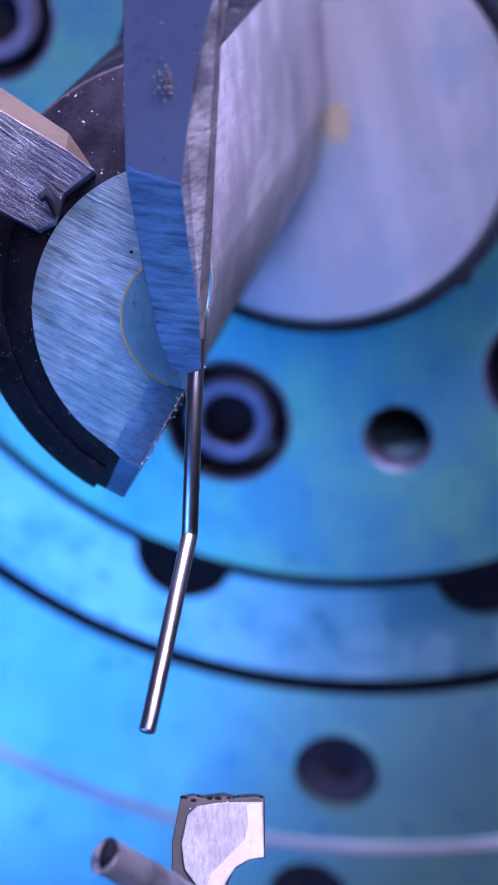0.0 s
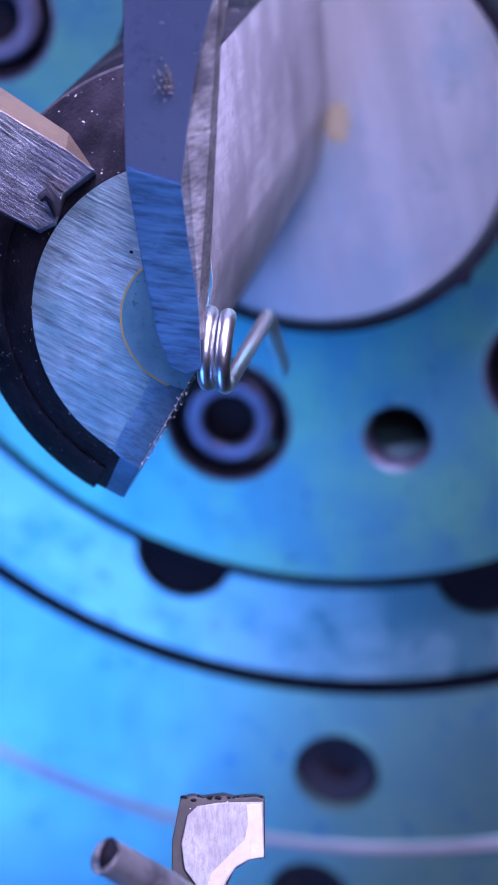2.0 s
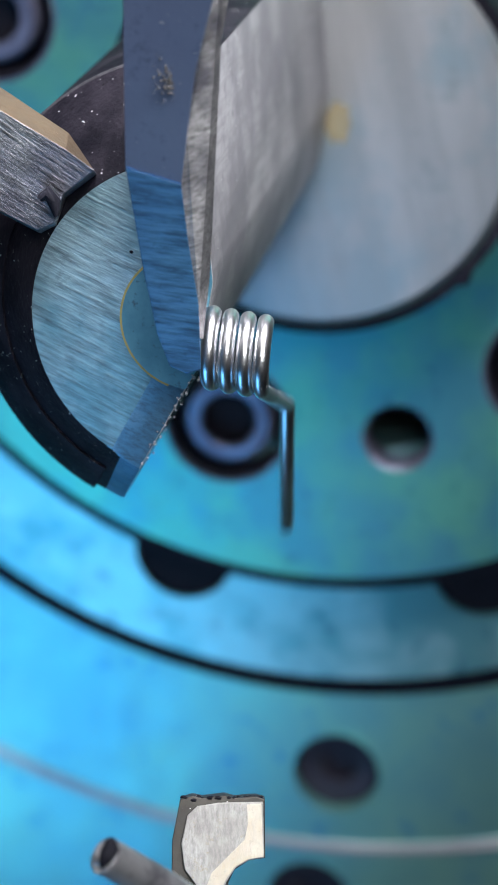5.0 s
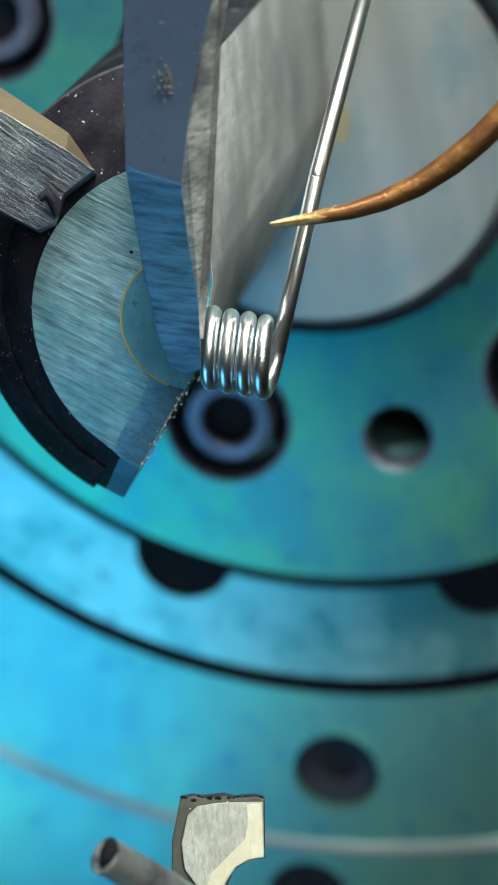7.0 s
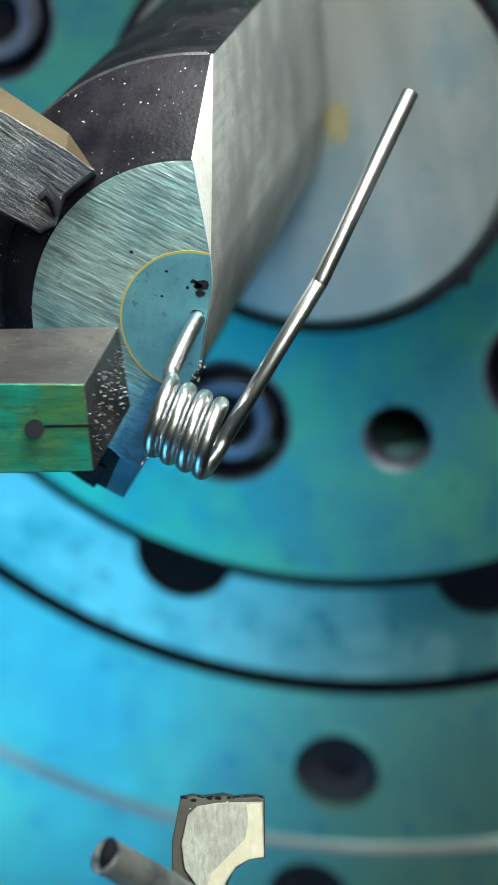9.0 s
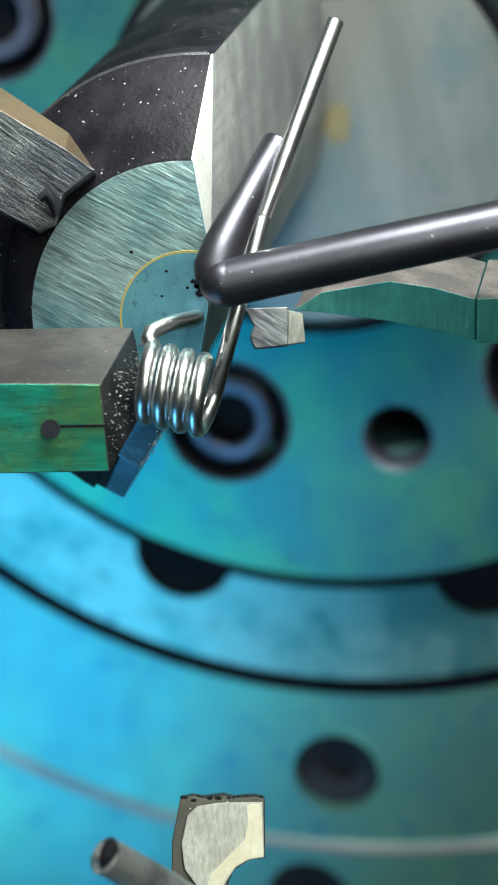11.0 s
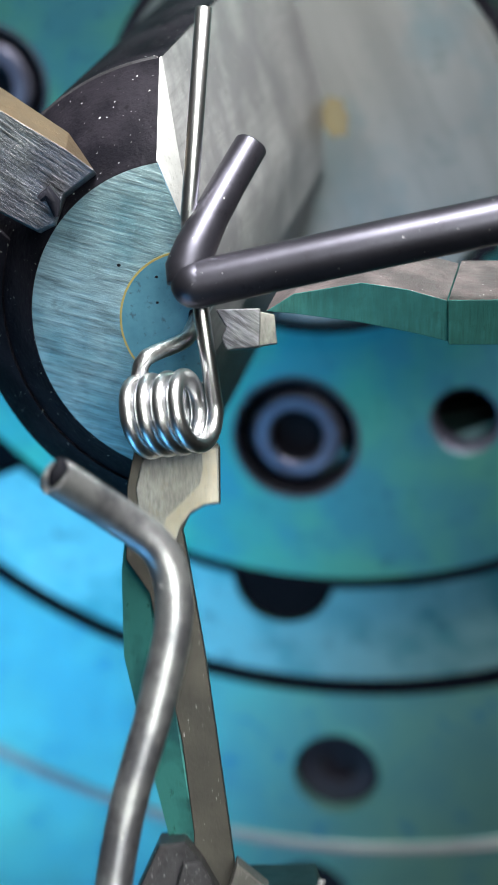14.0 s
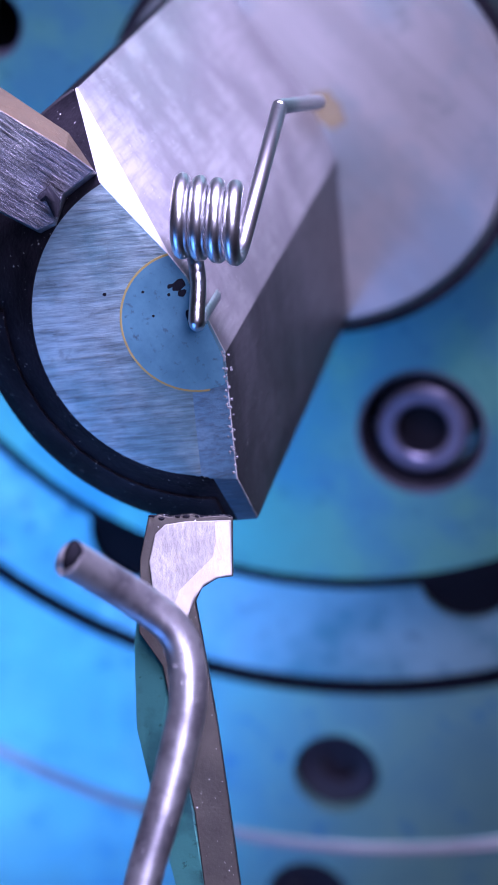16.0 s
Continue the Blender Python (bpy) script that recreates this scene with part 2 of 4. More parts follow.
box("wall_south", (-1.6, -2.0, -1.1), (1.6, -1.9, 1.5), room_paint, "plain grey workshop wall", "wall")
box("wall_north", (-1.6, 1.4, -1.1), (1.6, 1.5, 1.5), room_paint, "plain grey workshop wall", "wall")


def socket_screw(parent, x, z, s, head=7.7):
    """A recessed socket head screw: head with a chamfered rim and a six-sided socket."""
    bm = bmesh.new()
    rings = []
    for r, d in ((head, 6), (head, 1.0), (head - 0.9, 0.0), (head * 0.64, 0.0), (head * 0.58, 0.5), (head * 0.54, 3.5)):
        rings.append([bm.verts.new(S(x + r * math.cos(radians(10 * k)), s + d, z + r * math.sin(radians(10 * k)))) for k in range(36)])
    for a, b in zip(rings, rings[1:]):
        for k in range(36):
            bm.faces.new((a[k], a[(k + 1) % 36], b[(k + 1) % 36], b[k]))
    bm.faces.new(rings[-1])
    for f in bm.faces:
        f.material_index = 1 if math.hypot(f.calc_center_median().x / MM - x, f.calc_center_median().z / MM - z) < head * 0.56 else 0
    return part("screw", bm, [screw_steel, groove_dark], parent, "socket head screw in its counterbore", 30)


screw_steel = surface("screw_steel", (0.22, 0.22, 0.30), 0.38, 0.7, (0.10, 0.10, 0.15), 90, 1500, 0.2)

turntable = thing("rotary_head", "lamp-tinted steel rotary head with bolted plate, boss and wire quill", "machine head")


def build_turntable():
    ring_holes = [(*polar(84.3, 252.9 + 35.6 * k), 8.8) for k in range(10)]
    ring = part("ring", pierced(102.7, ring_holes, 14, 117, inner=60), ring_tint, turntable, "lamp-tinted steel ring with deep holes", 30)
    bolts = [253.45, 166.5, 311.5, 11.5, 71.5, 110]
    plain = [283.0, 134.0, 341, 41, 221]
    holes_here = [(*polar(55.8, a), 10.4) for a in bolts] + [(*polar(56.1, a), 6.0) for a in plain]
    plate = part("plate", pierced(80.5, holes_here, 6, 110, inner=33.5), plate_tint, turntable, "lamp-tinted inner plate", 30)
    for a in bolts:
        x, z = polar(55.8, a)
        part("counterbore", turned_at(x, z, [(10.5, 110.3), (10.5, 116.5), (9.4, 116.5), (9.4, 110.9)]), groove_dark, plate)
        part("bore_edge", turned_at(x, z, [(10.35, 109.8), (10.9, 109.8), (10.9, 110.2), (10.35, 110.2)], 48), edge_steel, plate, "worn bright edge of the counterbore", 40)
        socket_screw(plate, x, z, 110.6)
    for a in plain:
        x, z = polar(56.1, a)
        part("threaded_hole", turned_at(x, z, [(6.2, 110.5), (6.2, 116.2), (5.4, 116.2), (5.4, 110.9)]), screw_steel, plate)
    # black discs just below the surface stand in for the holes' deep shade
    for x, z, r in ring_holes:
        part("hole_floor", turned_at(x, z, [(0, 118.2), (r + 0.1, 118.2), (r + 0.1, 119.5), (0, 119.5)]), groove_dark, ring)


build_turntable()
part("seat_ring", turned([(33.6, 111.5), (33.6, 116), (28, 116), (28, 111.5)], 96), groove_dark, turntable, "", 30)
straw_film = surface("straw_oil_film", (0.33, 0.28, 0.17), 0.45, 0.5, (0.27, 0.24, 0.16), 200)
pale_film = surface("pale_oil_film", (0.38, 0.38, 0.37), 0.5, 0.5, (0.32, 0.32, 0.32), 200)
boss = part("boss", turned([(0, 96), (30.2, 96), (31.4, 97.4), (31.4, 115), (0, 115)], 96), boss_steel, turntable, "satin steel boss round the quill", 30)
# added black band: paints the groove's dark line, which the boss would hide
rim_part = part("rim", turned([(31.0, 97.9), (33.2, 97.9), (33.2, 110.4), (31.0, 110.4)], 96), black_oxide, turntable, "added black band in place of the dark groove round the boss", 30)
for a in (-44, 76, 196):
    x, z = polar(32.3, a)
    part("set_screw", turned_at(x, z, [(0, 97.4), (1.5, 97.4), (1.7, 97.6), (1.7, 98.5), (0, 98.5)], 20), groove_dark, rim_part, "small dark set screw", 30)
# black strips paint the shade in the gaps round plate and ring
part("plate_gap", turned([(80.4, 111.6), (83.2, 111.6), (83.2, 117.2), (80.4, 117.2)], 160), groove_dark, turntable, "gap round the plate, filled with painted shade", 30)
part("ring_gap", turned([(102.6, 119.2), (107.0, 119.2), (107.0, 122), (102.6, 122)], 160), groove_dark, turntable, "gap round the ring, filled with painted shade", 30)

for x, z, wide, tall, mat in ((4.0, 1.5, 2.2, 3.4, straw_film), (-0.4, 5.2, 1.0, 6.0, pale_film)):
    rng = random.Random(int(x * 10))
    rim = [S(x + wide * rng.uniform(0.75, 1.15) * math.cos(0.393 * k), 95.93, z + tall * rng.uniform(0.75, 1.15) * math.sin(0.393 * k)) for k in range(16)]
    part("oil_film", slab(rim, 0.1, Vector((0, 1, 0))), mat, boss, "dried oil film")

# ---- the quill: a sector of a cone with two ground flats ----
APEX = S(0.8, 0, -5.5)
FLATS = [(S(2.5, 0, 5), Vector((0.997, 0, 0.077))), (APEX, Vector((0.987, 0, -0.160))), (APEX, Vector((0.879, 0, -0.477)))]


def quill_shape(profile, chamfer=True):
    bm = turned(profile, 120)
    for place, normal in FLATS:
        cut(bm, place, normal)
    return bm


def build_quill():
    bm = quill_shape([(0, 0), (19.5, 0), (19.9, 0.3), (29.8, 11.0), (29.8, 96.5), (0, 96.5)])
    a, b, c = S(0.63, 11, 29.3), S(2.26, 0, 8), S(0.2, 0, 19.5)      # bright chamfer on the upper flat
    n = (b - a).cross(c - a).normalized()
    cut(bm, a, n if n.x > 0 else -n)
    cut(bm, APEX - FLATS[2][1] * 4.2 * MM, Vector((0.879 * 0.3, -0.954, -0.477 * 0.3)))   # ground bevel on the lower flat
    soften(bm, 0.25, 2, 20)
    for f in bm.faces:
        n = f.normal
        c = f.calc_center_median() / MM
        if n.y < -0.97:
            f.material_index = 0
        elif n.x > 0.97:
            f.material_index = 1
        # faces turned down to the right take the steel with shade painted in
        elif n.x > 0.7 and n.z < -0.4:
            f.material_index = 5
        elif n.y < -0.9:
            f.material_index = 4
        elif n.x > 0.3 and n.y < -0.1:
            f.material_index = 2
        elif c.y < 11.2 and 241.5 < math.degrees(math.atan2(c.z, c.x)) % 360 < 275:
            f.material_index = 4
        else:
            f.material_index = 3
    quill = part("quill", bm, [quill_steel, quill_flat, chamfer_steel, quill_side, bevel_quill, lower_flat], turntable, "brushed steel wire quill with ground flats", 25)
    profile = [(24.4, 4.6), (30.5, 11.0), (30.5, 96.4), (24.4, 96.4)]
    bm = turned(profile, 60, 150, 240.5)
    for a in (150, 240.5):
        ends = [v for v in bm.verts if abs(math.degrees(math.atan2(v.co.z, v.co.x)) % 360 - a) < 0.01]
        c = sum((v.co for v in ends), Vector()) / len(ends)
        out = Vector((math.cos(radians(a)), 0, math.sin(radians(a))))
        ends.sort(key=lambda v: math.atan2((v.co - c).dot(out), v.co.y - c.y))
        bm.faces.new(ends)
    part("quill_shell", soften(bm, 0.2, 2, 20), [quill_side], quill, "black scaled outer shell of the quill", 25)
    part("worn_edge", turned([(29.6, 10.78), (29.86, 10.98), (29.86, 11.35), (29.6, 11.35)], 60, 90, 200), lower_flat, quill, "thin worn edge of the black cone", 30)
    bm = turned([(0, -0.12), (8.5, -0.12), (8.5, 2), (0, 2)], 72)
    for place, normal in FLATS:
        cut(bm, place - normal * 0.00006, normal)
    part("bushing", bm, hub_steel, quill, "darker wire guide bushing", 25)
    part("bushing_ring", turned([(8.45, -0.10), (8.75, -0.10), (8.75, 0.3), (8.45, 0.3)], 72, 75, 250), brass_stain, quill, "thin brass-toned ring", 25)

    for x, z, r, name in ((0.5, 0.5, 1.15, "wire_hole"), (0.7, 4.5, 0.4, "chip"), (1.2, 4.6, 0.7, "chip"), (1.0, 3.6, 0.45, "chip"), (0.2, 5.0, 0.3, "chip"), (-0.5, 4.2, 0.2, "chip"),
                          (-3.0, 6.1, 0.18, "chip"), (-7.2, 8.2, 0.22, "pit"), (-3.6, 3.0, 0.16, "chip")):
        bm = bmesh.new()
        rng = random.Random(int(100 * (x + z)))
        rim = [S(x + r * rng.uniform(0.7, 1.15) * math.cos(0.628 * k) * (1 if name == "wire_hole" else 1.3), -0.16 if name != "pit" else -0.03,
                 z + r * rng.uniform(0.7, 1.15) * math.sin(0.628 * k)) for k in range(10)]
        part(name, slab(rim, 0.2, Vector((0, 1, 0))), groove_dark if name == "wire_hole" else black_oxide, quill, "dark ragged mark")

    bm = bmesh.new()
    rng = random.Random(11)
    for _ in range(70):
        d = rng.uniform(0, 1) ** 1.5 * 15
        p = APEX + Vector((-0.477, 0, -0.879)) * d * MM + S(rng.gauss(0, 0.25), rng.uniform(-0.25, 0.5), rng.gauss(0, 0.25))
        bmesh.ops.create_icosphere(bm, subdivisions=1, radius=rng.uniform(0.06, 0.24) * MM, matrix=Matrix.Translation(p))
    part("burrs", bm, flat_steel, quill, "torn bright burrs along the lower edge")


build_quill()


# ---- fixed side tool ----
def build_side_tool():
    tool = thing("side_tool", "ground steel bar tool with a notched end and straw-coloured top", "machine tool", V(-23.40, 30.93, 0))
    front = local(tool, [V(-45.31, 49.38, 9.12), V(-28.60, 38.19, 8.21), V(-21.15, 33.74, 8.02), V(-17.79, 31.36, 7.79), V(-21.50, 28.75, 5.94), V(-22.66, 25.55, 4.43), V(-24.69, 24.76, 3.68), V(-29.04, 27.00, 3.65), V(-46.19, 35.84, 3.51)])
    way = (UP * 0.55 + RIGHT * 0.05 - BACK * 0.83).normalized()
    full, none = way * 5.2 * MM, -BACK * 5 * MM
    shifts = [full, full, full * 0.8, none, none, none, none, none, none]
    bm = soften(solid(front, [p + d for p, d in zip(front, shifts)]), 0.12)
    for f in bm.faces:
        f.material_index = 1 if f.normal.dot(UP) > 0.45 and f.normal.dot(RIGHT) > 0.1 else 0
    part("body", bm, [tool_grey, tan_steel], tool, "ground bar with a straw-tempered top")
    bm = sweep(local(tool, [V(-24.21, 28.20, 6.3), V(-23.28, 28.83, 6.5), V(-22.51, 27.79, 6.4), V(-22.26, 26.12, 6.2)]), [0.5, 0.9, 0.8, 0.3], 10)
    part("notch", bm, black_oxide, tool, "dark chipped notch", 40)
    return tool


build_side_tool()


# ---- coiling blade, drawn up once the coil is wound ----
def build_blade():
    tool = thing("coiling_blade", "upright polished coiling blade with a cross-ground tip", "machine tool", V(-6.25, 8.40, 7))
    upper = [V(-12.94, 75.35, 39.98), V(-2.81, 74.67, 42.32), V(-3.91, 47.19, 29.14), V(-5.86, 39.90, 25.49), V(-6.78, 33.54, 22.56), V(-7.46, 28.47, 20.28), V(-13.64, 30.40, 19.71), V(-13.59, 47.56, 27.02)]
    body = part("body", soften(slab(local(tool, upper), 3), 0.1), blade_steel, tool)
    tip = [V(-13.64, 30.34, 19.68), V(-7.46, 28.41, 20.25), V(-6.72, 22.23, 17.47), V(-5.64, 15.47, 14.77), V(-5.44, 8.33, 11.77), V(-7.06, 7.83, 11.24), V(-9.05, 8.73, 11.17), V(-10.42, 12.40, 12.43), V(-11.84, 19.24, 15.15)]
    part("ground_tip", soften(slab(local(tool, tip), 1.5), 0.1), blade_ground, tool, "cross-ground blade tip")
    edge = [V(-2.81, 74.70, 42.23), V(-1.22, 75.81, 38.39), V(-2.26, 47.91, 25), V(-3.40, 42.22, 22.22), V(-3.95, 30.38, 17.53), V(-4.39, 19.34, 13.78), V(-5.20, 11.81, 11.19), V(-5.55, 11.73, 13.1),
            V(-5.64, 15.47, 14.67), V(-6.72, 22.23, 17.37), V(-7.46, 28.42, 20.16), V(-6.78, 33.55, 22.46), V(-5.86, 39.91, 25.39), V(-3.91, 47.21, 29.05)]
    part("bevel", slab(local(tool, edge), 1.0), bevel_steel, tool, "rough bright bevel along the blade", None)
    pit = bmesh.new()
    rng = random.Random(4)
    for _ in range(170):
        a, r = rng.uniform(0, 6.283), abs(rng.gauss(0, 1.15))
        c = V(-8.63, 39.23, 24.58) - tool.location + (RIGHT * math.cos(a) * 0.75 + Vector((0, 0, 1)) * math.sin(a)) * r * MM
        bmesh.ops.create_icosphere(pit, subdivisions=1, radius=rng.uniform(0.06, 0.17) * MM, matrix=Matrix.Translation(c))
    part("pitting", pit, wedge_steel, body, "cluster of olive corrosion specks")
    return tool


blade = build_blade()


# ---- copper guide finger ----
def build_finger():
    tool = thing("guide_finger", "curved tarnished copper guide finger with a worn green tip", "machine tool", V(2.50, 24.77, 12))
    pts = local(tool, [V(2.37, 24.77, 12), V(4.10, 24.96, 12), V(7.60, 25.49, 12.5), V(11.42, 26.15, 13), V(15.22, 27.31, 13.5), V(19.00, 28.98, 14), V(22.74, 31.41, 15), V(25.81, 33.95, 16), V(28.87, 37.04, 17), V(32.52, 41.61, 18), V(38.65, 50.83, 19), V(45.98, 63.09, 20), V(54.69, 78.65, 20)])
    radii = [0.22, 0.5, 0.75, 0.95, 1.15, 1.3, 1.42, 1.5, 1.55, 1.6, 1.65, 1.7, 1.7]
    bm = sweep(pts, radii, 18)
    rng = random.Random(7)
    for v in bm.verts:
        v.co += Vector((rng.gauss(0, 1), rng.gauss(0, 1), rng.gauss(0, 1))) * 0.00003
    fing = part("finger", bm, copper, tool, "", 60)
    part("worn_tip", sweep(pts[:4], [r * 1.04 for r in (0.22, 0.5, 0.72, 0.85)], 18), verdigris, tool, "greenish worn tip", 60)
    return tool


verdigris = surface("worn_green_copper", (0.30, 0.34, 0.20), 0.45, 0.5, (0.36, 0.22, 0.09), 260, 1500, 0.6, 0.9)
finger = build_finger()


# ---- square bending bar from the side ----
def build_bending_bar():
    tool = thing("bending_bar", "square oiled steel bending bar with a small hole and chipped end", "machine tool", V(-18.88, 5.45, 8))
    way_pts = [(V(-55.10, 6.91, 12), V(-57.78, 13.02, -2)), (V(-18.62, 6.59, 12), V(-15.50, 13.82, -2)), (V(-17.78, -3.37, 8), V(-14.07, 4.31, -3)), (V(-55.87, -4.15, 8), V(-57.78, 2.95, -2))]
    bm = solid(local(tool, [a for a, b in way_pts]), local(tool, [b for a, b in way_pts]))
    soften(bm, 0.18)
    # only the camera-facing side takes the colour with the painted green reflection
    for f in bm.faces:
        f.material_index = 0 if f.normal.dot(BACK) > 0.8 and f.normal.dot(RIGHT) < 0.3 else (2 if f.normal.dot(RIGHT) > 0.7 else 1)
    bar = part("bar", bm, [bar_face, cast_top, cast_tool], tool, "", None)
    bm = sweep(local(tool, [V(-24.44, 1.54, 10.6), V(-24.57, 1.55, 9)]), [1.1, 1.1], 24)
    part("hole", bm, groove_dark, tool, "small dark drilled hole")
    chips = bmesh.new()
    rng = random.Random(31)
    low, high = V(-17.9, -2.4, 8.3), V(-18.3, 5.6, 11.3)
    for _ in range(150):
        k, d = rng.random(), rng.random() ** 0.7
        p = low.lerp(high, k) + (V(-14.07, 4.31, -3) - V(-17.78, -3.37, 8)) * d * 0.95
        m = Matrix.Translation(p - tool.location) @ Matrix.Rotation(rng.uniform(0, 6), 4, "Z") @ Matrix.Diagonal((1.5, 0.6, 1.0, 1))
        bmesh.ops.create_icosphere(chips, subdivisions=1, radius=rng.uniform(0.06, 0.17) * MM, matrix=m)
    part("chipped_end", chips, bevel_steel, bar, "torn sparkling grains on the sheared end")
    part("slit", slab(local(tool, [V(-23.38, 2.00, 10.2), V(-18.09, 2.06, 10.3), V(-18.10, 1.74, 10.2), V(-23.39, 1.67, 10.1)]), 1), groove_dark, tool, "fine slit")
    return tool


# green base paints the lamp's reflection on the front; dark brown patches are patina
bar_face = surface("green_reflection_oiled_face", (0.07, 0.36, 0.25), 0.36, 0.5, (0.13, 0.28, 0.11), 110, 1500, 0.5, 0.95, brushed=120, axis=0, lines=0.6, dark=(0.07, 0.05, 0.015))
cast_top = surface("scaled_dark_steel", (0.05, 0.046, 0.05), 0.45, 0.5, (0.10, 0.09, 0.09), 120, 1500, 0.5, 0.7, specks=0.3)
bending_bar = build_bending_bar()


# ---- hooked bending rod and its flat carrier ----
def build_hook_rod():
    tool = thing("hooked_bending_rod", "dark bent round bending rod above a flat carrier with a nib", "machine tool", V(-7.10, 19.46, 12))
    arm = rounded([V(92.08, 39.38, 16), V(27.93, 24.95, 15), V(12.65, 21.86, 14), V(-6.14, 17.86, 12)], 6, 5)
    bm = sweep(local(tool, arm), [2.75] * len(arm), 28)
    part("arm", bm, dark_rod, tool, "", 40)
    pin = [V(-6.86, 18.34, 11.4), V(-7.06, 19.77, 11.2), V(-6.17, 22.12, 10.6), V(-4.46, 25.80, 9), V(-2.34, 29.89, 7), V(0.20, 34.48, 5), V(0.39, 34.82, 4.9)]
    bm = sweep(local(tool, pin), [2.5, 2.55, 2.45, 2.15, 2.05, 2.0, 1.75], 26)
    part("pin", bm, dark_rod, tool, "upright pin with a flat end", 40)
    elbow = bmesh.new()
    bmesh.ops.create_uvsphere(elbow, u_segments=24, v_segments=14, radius=2.78 * MM, matrix=Matrix.Translation(V(-6.14, 17.98, 12) - tool.location))
    part("elbow", elbow, dark_rod, tool, "", 60)
    face = [V(1.92, 15.35, 2.35), V(5.20, 17.37, 3.85), V(13.00, 18.55, 6), V(18.18, 17.72, 6.79), V(22.83, 16.39, 7.26), V(23.24, 11.65, 5.43), V(19.60, 12.59, 5.02), V(13.08, 13.94, 4.17), V(5.22, 15.05, 2.93)]
    bm = soften(slab(local(tool, face), 15, Vector((0, 1, 0))), 0.12)
    for f in bm.faces:
        f.material_index = 1 if f.normal.z > 0.4 else 0
    part("carrier", bm, [green_tool, brown_tool], tool, "ground carrier bar with a brown scaled top")
    bm = soften(slab(local(tool, [V(22.88, 16.40, 8.3), V(70.36, 17.28, 1), V(70.90, 11.52, -1.28), V(23.04, 11.29, 6.28)]), 16, Vector((0, 1, 0))), 0.12)
    for f in bm.faces:
        f.material_index = 1 if f.normal.z > 0.4 else 0
    part("carrier_block", bm, [green_tool, brown_tool], tool)
    part("nib", soften(slab(local(tool, [V(-3.85, 15.40, 6.4), V(1.37, 15.53, 6.4), V(1.24, 11.09, 6.4), V(-2.54, 10.70, 6.4), V(-3.20, 12.00, 6.4), V(-2.68, 13.44, 6.4)]), 4), 0.15), tool_grey, tool)
    part("nib_end", soften(slab(local(tool, [V(1.30, 15.13, 6.5), V(2.94, 14.81, 6.5), V(3.26, 11.48, 6.5), V(1.17, 11.15, 6.5)]), 3.5), 0.12), bright_tool, tool, "bright ground nib end")
    return tool


green_tool = surface("blue_green_ground_steel", (0.10, 0.32, 0.30), 0.42, 0.45, (0.05, 0.18, 0.18), 110, 1500, 0.8, 0.8, brushed=260, axis=2)
brown_tool = surface("brown_scaled_steel", (0.17, 0.14, 0.145), 0.5, 0.4, (0.10, 0.085, 0.09), 200, 1500, 1.0, 0.9, specks=0.4, dark=(0.04, 0.035, 0.04))
hook_rod = build_hook_rod()


